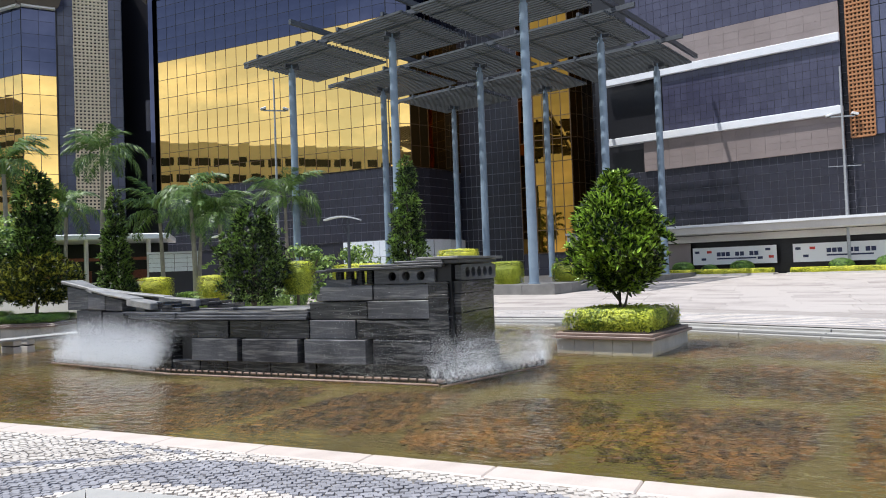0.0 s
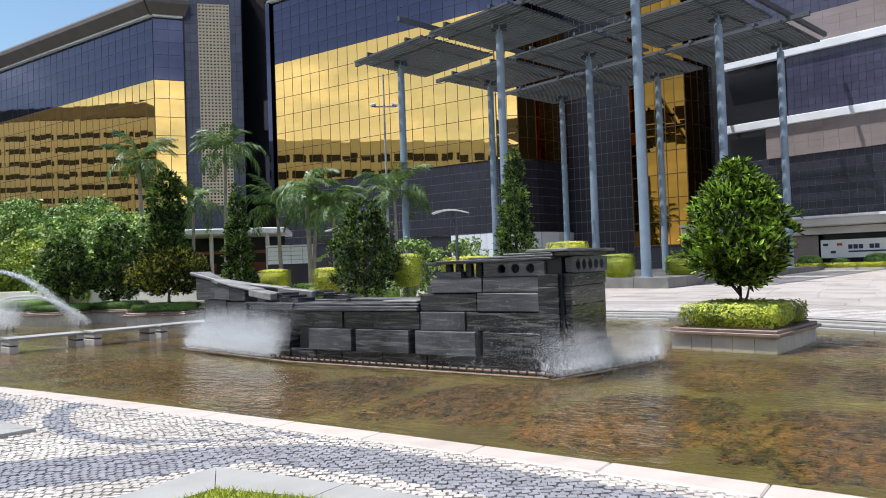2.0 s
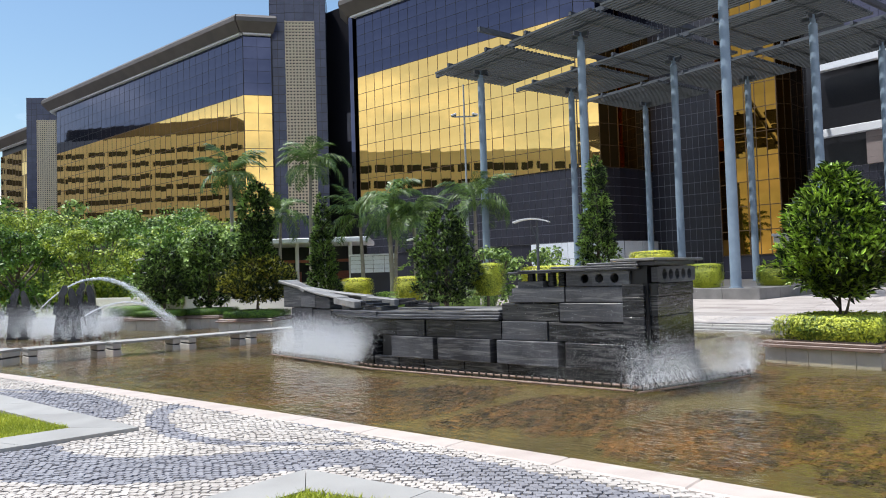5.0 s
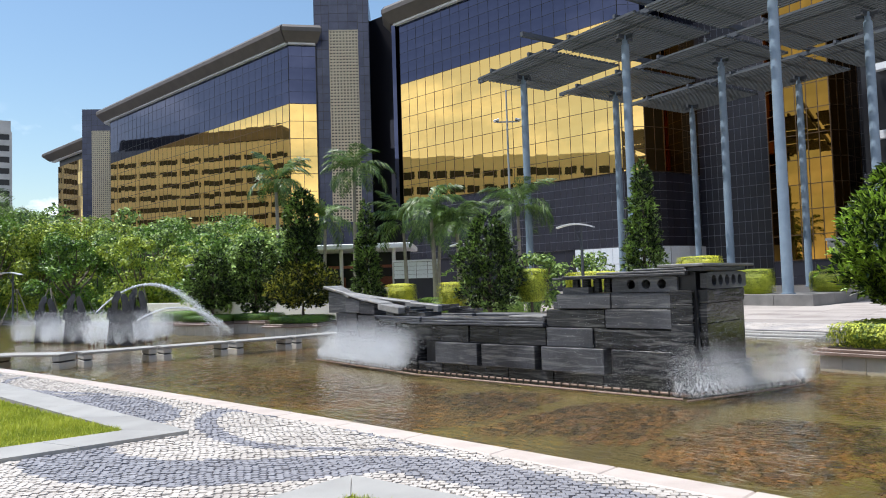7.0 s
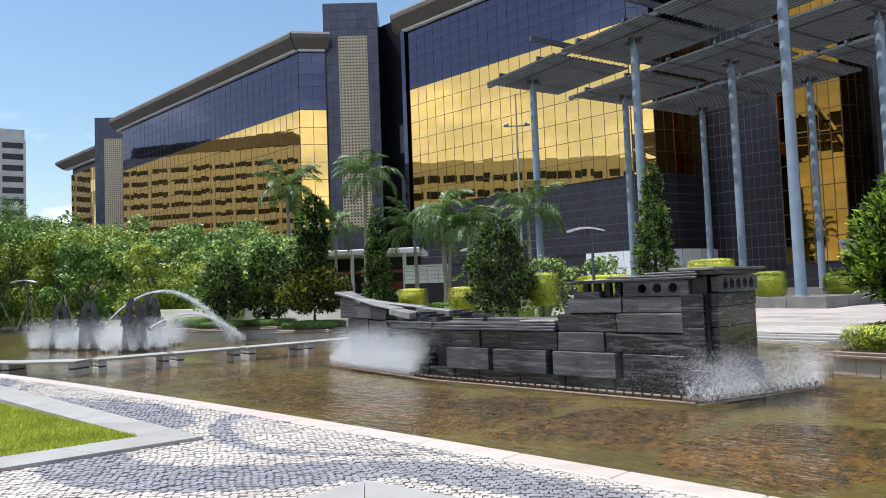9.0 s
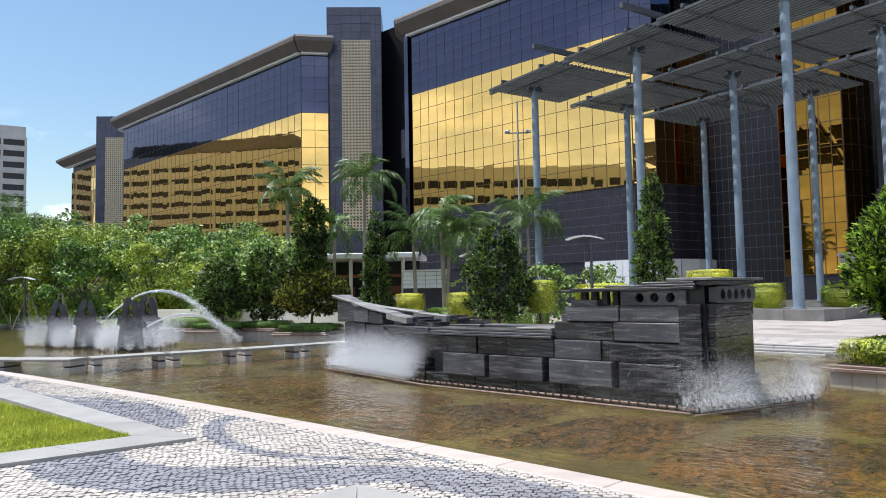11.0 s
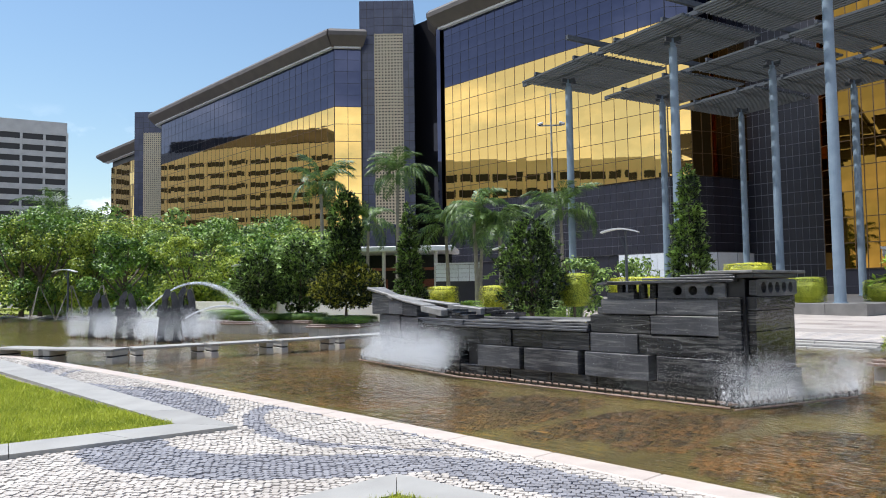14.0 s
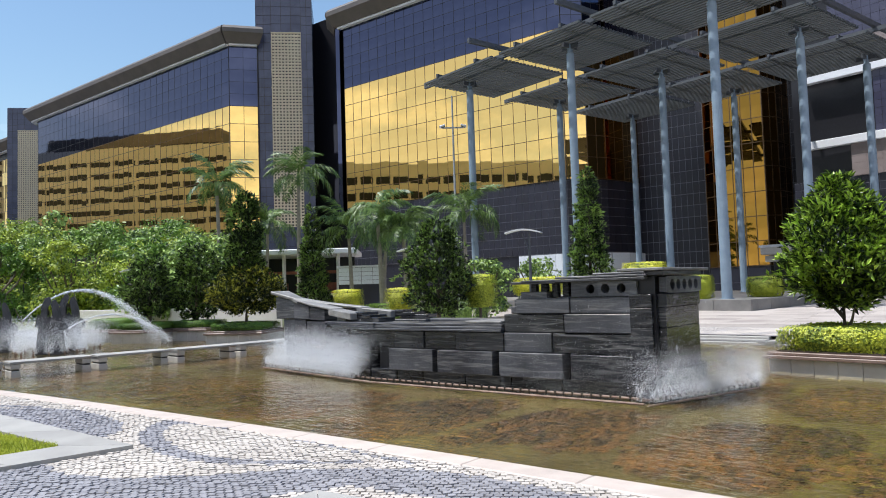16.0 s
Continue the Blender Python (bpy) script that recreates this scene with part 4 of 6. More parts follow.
def tufts(name, pts, normals, size, material, parent, label="", seed=0, each=8, aspect=0.17):
    """Rosettes of pointed, folded leaves that fan out and up from each point."""
    rng = np.random.default_rng(seed)
    pts, normals = np.repeat(pts, each, 0), np.repeat(normals, each, 0)
    n = len(pts)
    t = normals + np.array([0, 0, 0.35]) + rng.normal(0, 0.75, (n, 3))
    t /= np.linalg.norm(t, axis=1)[:, None] + 1e-9
    side = np.cross(t, rng.normal(0, 0.5, (n, 3)) + np.array([0, 0, 1.0]))
    side /= np.linalg.norm(side, axis=1)[:, None] + 1e-9
    up = np.cross(side, t)
    s = size * rng.uniform(0.6, 1.25, n)[:, None]
    a = pts + t * s * 0.1
    v = np.stack([a, a + t * s * 0.55 + side * s * aspect + up * s * 0.07, a + t * s - up * s * 0.08, a + t * s * 0.55 - side * s * aspect + up * s * 0.07], 1)
    f = np.arange(n)[:, None] * 4 + np.array([0, 1, 2, 3])
    return raw_np(name, v.reshape(-1, 3), f, material, parent, label)


def topiary_points(profile, z0, z1, n, seed, lump=0.12):
    """Points in the outer skin of a body of revolution with an uneven surface."""
    rng = np.random.default_rng(seed)
    z = rng.uniform(z0, z1, n * 3)
    r = np.array([profile((q - z0) / (z1 - z0)) for q in z])
    keep = rng.uniform(0, r.max(), n * 3) < r
    z, r = z[keep][:n], r[keep][:n]
    m = len(z)
    a = rng.uniform(0, 2 * np.pi, m)
    wob = np.array([noise.noise((math.cos(q) * 1.6 + seed, math.sin(q) * 1.6, w * 1.7)) + 0.6 * noise.noise((math.cos(q) * 4 + seed, math.sin(q) * 4, w * 4.5)) for q, w in zip(a, z)])
    rad = r * (1 + lump * 2.6 * wob) * (1 - 0.5 * rng.beta(1, 1.7, m))
    p = np.stack([np.cos(a) * rad, np.sin(a) * rad, z + rng.normal(0, 0.03, m)], 1)
    nrm = np.stack([np.cos(a), np.sin(a), np.full(m, 0.55)], 1)
    return p, nrm


def limbs(parent, height, spread, count, base_r, seed, start=0.1, material="bark"):
    rng = random.Random(seed)
    part("trunk", tube([((0, 0, 0), base_r), ((rng.uniform(-.03, .03), rng.uniform(-.03, .03), height * 0.4), base_r * 0.8), ((rng.uniform(-.05, .05), rng.uniform(-.05, .05), height * 0.95), base_r * 0.25)], 8), M[material], parent)
    for k in range(count):
        a = 2 * math.pi * k / count + rng.uniform(-0.4, 0.4)
        z = height * rng.uniform(start, 0.5)
        c, s = math.cos(a), math.sin(a)
        part("limb", tube([((0, 0, z), base_r * 0.5), ((c * spread * 0.45, s * spread * 0.45, z + spread * 0.5), base_r * 0.35), ((c * spread * 0.8, s * spread * 0.8, z + spread * 1.25), base_r * 0.12)], 6), M[material], parent)


def clipped_tree(at, crown0, height, profile, n, size, material, label, seed, trunk_r=0.06, spread=0.5, under=None):
    t = thing("clipped_tree", at, 0, label, "tree", "clipped trees")
    limbs(t, height * 0.85, spread, 6, trunk_r * 1.35, seed, crown0 / height * 0.35)
    p, q = topiary_points(profile, crown0, height, int(n * 0.15), seed, 0.27)
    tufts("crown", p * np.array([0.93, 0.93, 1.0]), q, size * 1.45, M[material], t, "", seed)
    if under:
        z0, z1, prof, m, mt = under
        p, q = topiary_points(prof, z0, z1, int(m * 0.2), seed + 50, 0.24)
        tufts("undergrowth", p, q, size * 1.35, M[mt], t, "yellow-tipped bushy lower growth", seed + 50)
    return t


def hedge(at, sx, sy, h, material, label, seed, stem=0.0, rz=0.0, rounded=0.25, size=0.045, density=1500, name="clipped_hedge", group="clipped hedges"):
    """A clipped block of small leaves over a dark inside."""
    t = thing(name, at, rz, label, "hedge", group)
    rng = np.random.default_rng(seed)
    area = 2 * (sx * h + sy * h) + sx * sy
    n = int(min(density * area, 16000))
    u = rng.normal(size=(n, 3))
    u /= np.abs(u).max(1)[:, None]
    k = np.linalg.norm(u, axis=1)[:, None]
    d = u * (1 - rounded + rounded / k)
    d *= 1 - 0.14 * rng.beta(1, 2, n)[:, None]
    p = d * np.array([sx / 2, sy / 2, h / 2]) + np.array([0, 0, stem + h / 2]) + rng.normal(0, 0.012, (n, 3))
    nrm = u / np.linalg.norm(u, axis=1)[:, None] + np.array([0, 0, 0.35])
    leaves("foliage", p, nrm, size, M[material], t, "", seed)
    bm = boxes((-sx * 0.37, sx * 0.37, -sy * 0.37, sy * 0.37, stem + 0.08 * h, stem + h * 0.80), bevel=min(sx, sy, h) * 0.15)
    part("inner_mass", bm, M[material], t)
    if stem > 0.15:
        part("stem", tube([((0, 0, 0), 0.06), ((0, 0, stem + 0.1), 0.05)], 8), M["bark"], t)
    return t


def palm_frond(length, droop, rng):
    """One feather frond: an arching midrib and two rows of long hanging leaflets, as vertices and faces."""
    v, f = [], []
    pts = []
    for k in range(15):
        s = k / 14
        bend = 0.35 - (0.5 + 1.25 * droop) * s ** 1.4
        pts.append((pts[-1] + Vector((math.cos(bend), 0, math.sin(bend))) * length / 14) if pts else Vector((0, 0, 0)))
    for a, b in zip(pts, pts[1:]):
        i = len(v)
        v += [(a.x, -0.022, a.z), (a.x, 0.022, a.z), (b.x, 0.016, b.z), (b.x, -0.016, b.z)]
        f.append((i, i + 1, i + 2, i + 3))
    lean = rng.uniform(-0.25, 0.25)
    for k in range(58):
        s = 0.12 + 0.88 * k / 58
        q = s * 14
        j = min(int(q), 13)
        c = pts[j].lerp(pts[j + 1], q - j)
        ahead = (pts[j + 1] - pts[j]).normalized()
        ll = length * 0.36 * math.sin(math.pi * (0.14 + 0.76 * s)) * rng.uniform(0.75, 1.15)
        for side in (-1, 1):
            out = Vector((0, side, 0)) * rng.uniform(0.5, 0.85) + ahead * rng.uniform(0.45, 0.8) + Vector((0, lean, rng.uniform(0.0, 0.35)))
            mid = c + out * ll * 0.5
            tip = c + out * ll * 0.85 + Vector((0, 0, -ll * rng.uniform(0.25, 0.7)))
            w = ahead * 0.026
            i = len(v)
            v += [tuple(c), tuple(mid + w), tuple(tip), tuple(mid - w)]
            f.append((i, i + 1, i + 2, i + 3))
    return v, f


def palm(at, height, seed, crown=1.0, fronds=16):
    rng = random.Random(seed)
    t = thing("palm_tree", at, rng.uniform(0, 360), "tall feather palm with a slim grey trunk", "palm", "palms")
    rings = []
    bend = rng.uniform(-0.25, 0.25)
    for k in range(15):
        s = k / 14
        rings.append(((bend * s * s, 0, height * s), (0.135 - 0.05 * s + (0.05 if k == 0 else 0)) * (1 + 0.04 * (k % 2))))
    part("trunk", tube(rings, 10), M["palm_bark"], t)
    part("crownshaft", tube([((bend, 0, height), 0.11), ((bend, 0, height + 0.3), 0.12), ((bend, 0, height + 0.75), 0.05)], 8), M["leaf_palm"], t, "smooth green crownshaft")
    for k in range(fronds):
        rise = rng.choice((78, 62, 50, 36, 24, 10, -4))
        v, f = palm_frond(crown * rng.uniform(1.75, 2.35), rng.uniform(0.35, 0.95) if rise > 30 else rng.uniform(0.6, 1.1), rng)
        m = pose(bend, 0, height + 0.6, 0, 0, 360 * k / fronds * 1.618 + rng.uniform(-20, 20)) @ pose(0, 0, 0, 0, 20 - rise, 0)
        raw("frond", v, f, M["leaf_palm"], t, "", m)
    return t


def broad_tree(at, height, radius, seed, material="leaf_tree", n=5200, name="broadleaf_tree", label="leafy green broadleaf tree with an open crown", size=0.26, low=0.25):
    rng = np.random.default_rng(seed)
    t = thing(name, at, 0, label, "tree", "park trees")
    limbs(t, height * 0.8, radius * 0.8, 6, 0.10 + height * 0.01, seed, 0.2)
    clumps = []
    for k in range(26):
        a, u = rng.uniform(0, 2 * np.pi), rng.uniform(low, 0.97)
        r = radius * math.sqrt(max(1 - ((u - 0.55) / 0.5) ** 2, 0.05)) * rng.uniform(0.35, 0.95)
        clumps.append((math.cos(a) * r, math.sin(a) * r, u * height, radius * rng.uniform(0.20, 0.38)))
    c = np.array(clumps)
    pick = rng.integers(0, len(c), n)
    d = rng.normal(size=(n, 3))
    d /= np.linalg.norm(d, axis=1)[:, None]
    d[:, 2] *= 0.65
    p = c[pick, :3] + d * c[pick, 3:4] * rng.uniform(0.55, 1.05, n)[:, None]
    leaves("crown", p, d + np.array([0, 0, 0.6]), size, M[material], t, "", seed)
    return t


def planter(at, sx, sy, rz, label="low granite planter box with a brown cap, standing in the pool", wall=0.22, green="leaf_lime", hh=0.42, seed=0):
    t = thing("planter_box", (at[0], at[1], -0.5), rz, label, "planter", "pool planters")
    hx, hy = sx / 2, sy / 2
    z1 = 0.5 + wall - 0.10
    part("box", boxes((-hx + 0.03, hx - 0.03, -hy + 0.03, hy - 0.03, 0, z1 - 0.005)), M["mortar"], t)
    n = 5
    for k in range(n):
        a = -hx + sx * k / n
        for y0, y1 in ((-hy, -hy + 0.06), (hy - 0.06, hy)):
            part("facing_slab", boxes((a + 0.004, a + sx / n - 0.004, y0, y1, 0.0, z1), bevel=0.004), M["granite"], t)
        b = -hy + 0.062 + (sy - 0.124) * k / n
        for x0, x1 in ((-hx, -hx + 0.06), (hx - 0.06, hx)):
            part("facing_slab", boxes((x0, x1, b + 0.004, b + (sy - 0.124) / n - 0.004, 0.0, z1), bevel=0.004), M["granite"], t)
    part("cap", boxes((-hx - 0.08, hx + 0.08, -hy - 0.08, hy + 0.08, z1, z1 + 0.06), (-hx - 0.02, hx + 0.02, -hy - 0.02, hy + 0.02, z1 + 0.062, z1 + 0.115), bevel=0.008), M["brown_granite"], t, "brown granite cap")
    part("earth", boxes((-hx + 0.1, hx - 0.1, -hy + 0.1, hy - 0.1, z1 + 0.118, z1 + 0.14)), M["soil"], t)
    top = -0.5 + z1 + 0.13
    hedge((at[0], at[1], top), sx * 0.93, sy * 0.93, hh, green, "low clipped green hedge filling a planter", seed + 900, rz=rz, rounded=0.1, size=0.05, density=2000, name="low_hedge", group="planter hedges")
    return top


# planters and clipped trees in the pool
top = planter((-2.86, 14.95), 1.95, 2.2, -10, seed=1)
clipped_tree((-2.90, 14.95, top), 0.70, 3.2, lambda u: float(np.interp(u, (0, 0.1, 0.23, 0.36, 0.57, 0.79, 0.96, 1), (0.25, 0.66, 0.98, 0.95, 0.78, 0.55, 0.2, 0.08))), 10000, 0.11, "leaf_glossy", "glossy green clipped tree with an egg-shaped crown in a planter", 11, 0.055, 0.55)
top = planter((-21.7, 15.55), 2.0, 2.0, 28, wall=0.34, green="leaf_bright", hh=0.24, seed=2)
clipped_tree((-21.7, 15.55, top), 2.0, 4.75, lambda u: 0.62 - 0.28 * u if u < 0.9 else 0.36 * (1.05 - u) / 0.15, 5200, 0.13, "leaf", "dark green columnar tree above a broad yellow-tipped skirt", 12, 0.06, 0.6, (0.55, 2.15, lambda u: 1.25 * math.sin(math.pi * (0.12 + 0.8 * u)) ** 0.7, 5200, "leaf_olive"))
top = planter((-26.32, 16.51), 2.0, 2.0, 26, wall=0.34, green="leaf_bright", hh=0.24, seed=3)
clipped_tree((-26.32, 16.51, top), 0.3, 3.25, lambda u: 0.85 * math.sin(math.pi * (0.14 + 0.80 * u)) ** 0.6, 5200, 0.13, "leaf", "dark green oval clipped tree in a granite planter", 13, 0.05, 0.5)
top = planter((-27.19, 15.01), 2.0, 2.0, 30, wall=0.34, green="leaf_bright", hh=0.24, seed=4)
clipped_tree((-27.19, 15.01, top), 0.5, 2.7, lambda u: 0.95 * math.sin(math.pi * (0.1 + 0.84 * u)) ** 0.7, 4600, 0.13, "leaf", "dark green round clipped tree in a granite planter", 14, 0.05, 0.5)
top = planter((-29.54, 14.89), 1.8, 1.8, 30, wall=0.34, green="leaf_bright", hh=0.4, seed=5)

# clipped trees on the far bank
clipped_tree((-21.98, 18.91, 0.1), 0.1, 4.95, lambda u: 0.66 * (1 - u) ** 0.75 + 0.06, 5600, 0.13, "leaf", "dark green narrow cone-shaped clipped tree", 15, 0.05, 0.4)
clipped_tree((-17.14, 20.73, 0.1), 0.45, 4.05, lambda u: 1.2 * (math.sin(math.pi * min(0.13 + 0.87 * u, 1)) ** 0.75) + 0.03, 8000, 0.13, "leaf", "broad dark green clipped tree by the pool edge", 16, 0.07, 0.6)
clipped_tree((-14.35, 27.5, 0.1), 0.3, 6.35, lambda u: 0.92 * (1 - u) ** 0.6 * (0.85 + 0.15 * u) + 0.06, 8500, 0.14, "leaf", "tall dark green spire-shaped clipped tree", 17, 0.07, 0.4)

# palms
for i, (x, y, h, c) in enumerate(((-32.2, 26.8, 7.6, 1.15), (-33.6, 22.6, 6.9, 1.05), (-24.8, 25.8, 4.9, 1.0), (-23.9, 26.6, 4.0, 0.9), (-26.6, 35.2, 5.4, 1.35), (-30.2, 29.0, 4.5, 1.15), (-36.8, 28.1, 5.2, 1.1), (-29.2, 30.6, 4.1, 1.1), (-59.8, 16.2, 6.2, 2.0))):
    palm((x, y, land(x, y) - 0.05), h, 30 + i, c)

# clipped yellow hedges on stems and in blocks
for i, (x, y, sx, sy, h, stem, mt) in enumerate((
    (-21.95, 20.7, 1.15, 1.0, 0.85, 0.75, "leaf_yellow"), (-19.28, 21.01, 1.0, 1.0, 1.05, 0.55, "leaf_yellow"), (-16.22, 22.09, 1.1, 1.1, 1.25, 0.75, "leaf_lime"),
    (-15.81, 25.84, 2.4, 0.9, 0.75, 1.05, "leaf_yellow"), (-11.6, 26.6, 1.6, 0.9, 0.6, 1.62, "leaf_yellow"), (-12.2, 34.0, 1.5, 1.2, 1.15, 0.0, "leaf_lime"), (-9.83, 36.7, 1.6, 1.0, 1.0, 0.0, "leaf_lime"))):
    hedge((x, y, 0.69 if y > 32 else land(x, y)), sx, sy, h, mt, "clipped bright yellow-green hedge block" if mt == "leaf_yellow" else "clipped fresh green hedge block", 200 + i, stem, rounded=0.2)
hedge((-20.2, 23.5, land(-20, 23.5)), 6.0, 0.8, 0.9, "leaf_tree", "long low green hedge behind the pool", 220, 0, rz=8, rounded=0.08, size=0.07)
broad_tree((-19.5, 27.0, 0.3), 2.6, 1.5, 230, "leaf_tree", 2600, "shrub", "rounded green flowering shrub", 0.16, 0.1)
broad_tree((-17.6, 28.4, 0.3), 2.4, 1.3, 231, "leaf_tree", 2200, "shrub", "rounded green flowering shrub", 0.16, 0.1)

# park trees beyond the water
prng = random.Random(77)
for i in range(15):
    a = radians(57.5 + 21 * i / 14 + prng.uniform(-0.6, 0.6))
    d = prng.uniform(48, 56) + (i % 3) * 6
    x, y = -math.sin(a) * d, math.cos(a) * d
    h = prng.uniform(5.2, 7.0) * d / 52
    broad_tree((x, y, 0.1), h, h * prng.uniform(0.42, 0.55), 300 + i, ("leaf_tree", "leaf_spring", "leaf_bright", "leaf_spring", "leaf_tree", "leaf_bright", "leaf_spring")[i % 7], 6500, size=0.21, low=0.12)
for i in range(9):
    a = radians(59 + 19 * i / 8)
    d = 82
    x, y = -math.sin(a) * d, math.cos(a) * d
    broad_tree((x, y, 0.3), prng.uniform(8.4, 10.0), 4.6, 340 + i, "leaf_tree", 4200, "broadleaf_tree", "tall dark green tree at the edge of the park", 0.42, 0.1)
for i in range(6):
    a = radians(56.5 + 5 * i / 5)
    d = 40 + (i % 2) * 5
    x, y = -math.sin(a) * d, math.cos(a) * d
    broad_tree((x, y, 0.1), prng.uniform(3.6, 5.4), 2.0, 360 + i, "leaf_bright" if i % 2 else "leaf_tree", 3600, size=0.2, low=0.1)


# ---- near bank: curb, mosaic pavement, lawns ----
curb = thing("pool_curb", (0, 0, 0), 0, "pale pink granite curb along the pool edge", "curb", kind="structure")
x = -40.0
while x < 8:
    x1 = x + 1.15
    ya, yb = near_edge(x), near_edge(x1)
    ang = math.degrees(math.atan2(yb - ya, x1 - x))
    ln = math.hypot(x1 - x, yb - ya)
    part("curb_stone", boxes((0.003, ln - 0.003, -0.30, 0.0, -0.5, 0.012), bevel=0.012), M["pink_granite"], curb, "", pose(x, ya, 0, 0, 0, ang))
    x = x1


def in_poly(poly, x, y):
    r = False
    for (ax, ay), (bx, by) in zip(poly, poly[1:] + poly[:1]):
        if (ay > y) != (by > y) and x < (bx - ax) * (y - ay) / (by - ay) + ax:
            r = not r
    return r


def near_line(line, x, y, w):
    p = Vector((x, y))
    for a, b in zip(line, line[1:]):
        a, b = Vector(a), Vector(b)
        k = max(0.0, min(1.0, (p - a).dot(b - a) / (b - a).length_squared))
        if (a.lerp(b, k) - p).length < w:
            return True
    return False


LAWN_OUT = [(-7.712, 3.938), (-19.594, 4.122), (-34.92, 3.104), (-34.92, -4.85), (-9.312, -4.85), (-8.032, 1.707)]
LAWN_IN = [(-8.39, 3.492), (-15.035, 3.259), (-19.594, 3.443), (-34.92, 2.425), (-34.92, -4.365), (-9.894, -4.365), (-8.623, 1.833)]
LAWN2_OUT = [(-4.734, 3.832), (-4.753, 2.813), (-5.141, -4.85), (5.82, -4.85), (5.82, 3.783), (-0.97, 4.074), (-3.492, 3.958)]
LAWN2_IN = [(-4.268, 3.443), (-4.317, 2.813), (-4.704, -4.85), (5.238, -4.365), (5.238, 3.201), (-0.97, 3.686), (-3.492, 3.628)]
DARK_BAND = [(-8.74, 5.14), (-8.96, 5.01), (-8.79, 4.69), (-8.32, 4.33), (-7.8, 4.09), (-7.28, 3.96), (-6.73, 3.94), (-6.28, 4.06), (-5.87, 4.24), (-5.49, 4.5), (-5.15, 4.78), (-5.22, 4.84), (-5.58, 4.58), (-6.02, 4.35), (-6.41, 4.21), (-6.84, 4.15), (-7.36, 4.22), (-7.87, 4.38), (-8.32, 4.62), (-8.6, 4.89), (-8.56, 5.05)]
DARK_LINE = [(-8.62, 5.07), (-7.26, 5.18), (-6.24, 5.13), (-5.4, 5.02), (-4.75, 4.99)]
FAR_BAND = [(-16.23, 4.81), (-15.87, 4.4), (-15.22, 4.04), (-14.16, 3.9), (-13.27, 3.98), (-12.49, 4.34), (-11.68, 4.65), (-11.87, 4.72), (-12.77, 4.43), (-13.58, 4.16), (-14.35, 4.12), (-15.15, 4.19), (-15.76, 4.48), (-15.84, 4.74)]
DARK_AREA = [(-4.69, 4.15), (-4.92, 3.77), (-5.18, 3.39), (-5.49, 3.05), (-5.9, 2.67), (-6.37, 2.4), (-6.87, 2.21), (-7.31, 2.16), (-7.73, 2.21), (-8.0, 2.37), (-7.98, 2.62), (-7.91, 2.87), (-7.86, 3.14), (-7.58, 3.06), (-7.2, 3.04), (-6.76, 3.17), (-6.42, 3.4), (-6.08, 3.68), (-5.76, 4.03), (-5.36, 4.39), (-5.01, 4.65), (-4.6, 4.83), (-4.03, 4.94), (-0.6, 4.85), (3.0, 4.6), (3.0, 4.15), (-3.6, 4.3)]
DARK_TIP = [(-13.56, 4.04), (-12.42, 4.27), (-11.76, 4.63), (-11.03, 4.85), (-10.01, 4.81), (-9.21, 4.63), (-8.72, 4.29), (-8.59, 4.05), (-9.24, 3.98), (-10.14, 3.99), (-11.22, 4.01), (-12.42, 4.02)]
FAR_TIP = [(-18.58, 4.4), (-17.7, 4.62), (-16.74, 4.56), (-15.95, 4.12), (-15.87, 3.77)]


def is_dark(x, y):
    return near_line(DARK_LINE, x, y, 0.035) or any(in_poly(q, x, y) for q in (DARK_BAND, FAR_BAND, DARK_AREA, DARK_TIP, FAR_TIP))


def lawn(outer, inner, name_label, seed):
    t = thing("lawn", (0, 0, 0), 0, name_label, "lawn", "lawns", "structure")
    n = len(inner)
    bm = bmesh.new()
    vs = [bm.verts.new((x, y, 0.03)) for x, y in inner]
    bm.faces.new(vs)
    bmesh.ops.recalc_face_normals(bm, faces=bm.faces)
    part("turf", bm, M["grass"], t)
    return t


lawn_a = lawn(LAWN_OUT, LAWN_IN, "mown green lawn with a grey stone border", 1)
lawn_b = lawn(LAWN2_OUT, LAWN2_IN, "mown green lawn corner with a grey stone border", 2)


def border(parent, pts_out, pts_in, step=1.5):
    """Flat kerb slabs between an outer and an inner line, piece by piece."""
    for (a, b), (c, d) in zip(zip(pts_out, pts_out[1:]), zip(pts_in, pts_in[1:])):
        a, b, c, d = Vector(a), Vector(b), Vector(c), Vector(d)
        n = max(1, round((b - a).length / step))
        for k in range(n):
            p, q = a.lerp(b, k / n), a.lerp(b, (k + 1) / n)
            r, s = c.lerp(d, (k + 1) / n), c.lerp(d, k / n)
            e = (q - p).normalized() * 0.004
            ring = [p + e, q - e, r - e, s + e]
            area = sum(u.x * w.y - w.x * u.y for u, w in zip(ring, ring[1:] + ring[:1]))
            if area < 0:
                ring = ring[::-1]
            bm = prism([(u.x, u.y) for u in ring], -0.02, 0.05)
            part("border_slab", bm, M["grey_slab"], parent)


border(lawn_a, [(-7.712, 3.938), (-19.594, 4.122), (-34.92, 3.104)], [(-8.39, 3.492), (-19.594, 3.443), (-34.92, 2.425)])
border(lawn_a, [(-7.712, 3.938), (-8.032, 1.707), (-9.312, -4.85)], [(-8.39, 3.492), (-8.623, 1.833), (-9.894, -4.365)])
border(lawn_b, [(-4.734, 3.832), (-4.753, 2.813), (-5.141, -4.85)], [(-4.268, 3.443), (-4.317, 2.813), (-4.704, -4.85)])
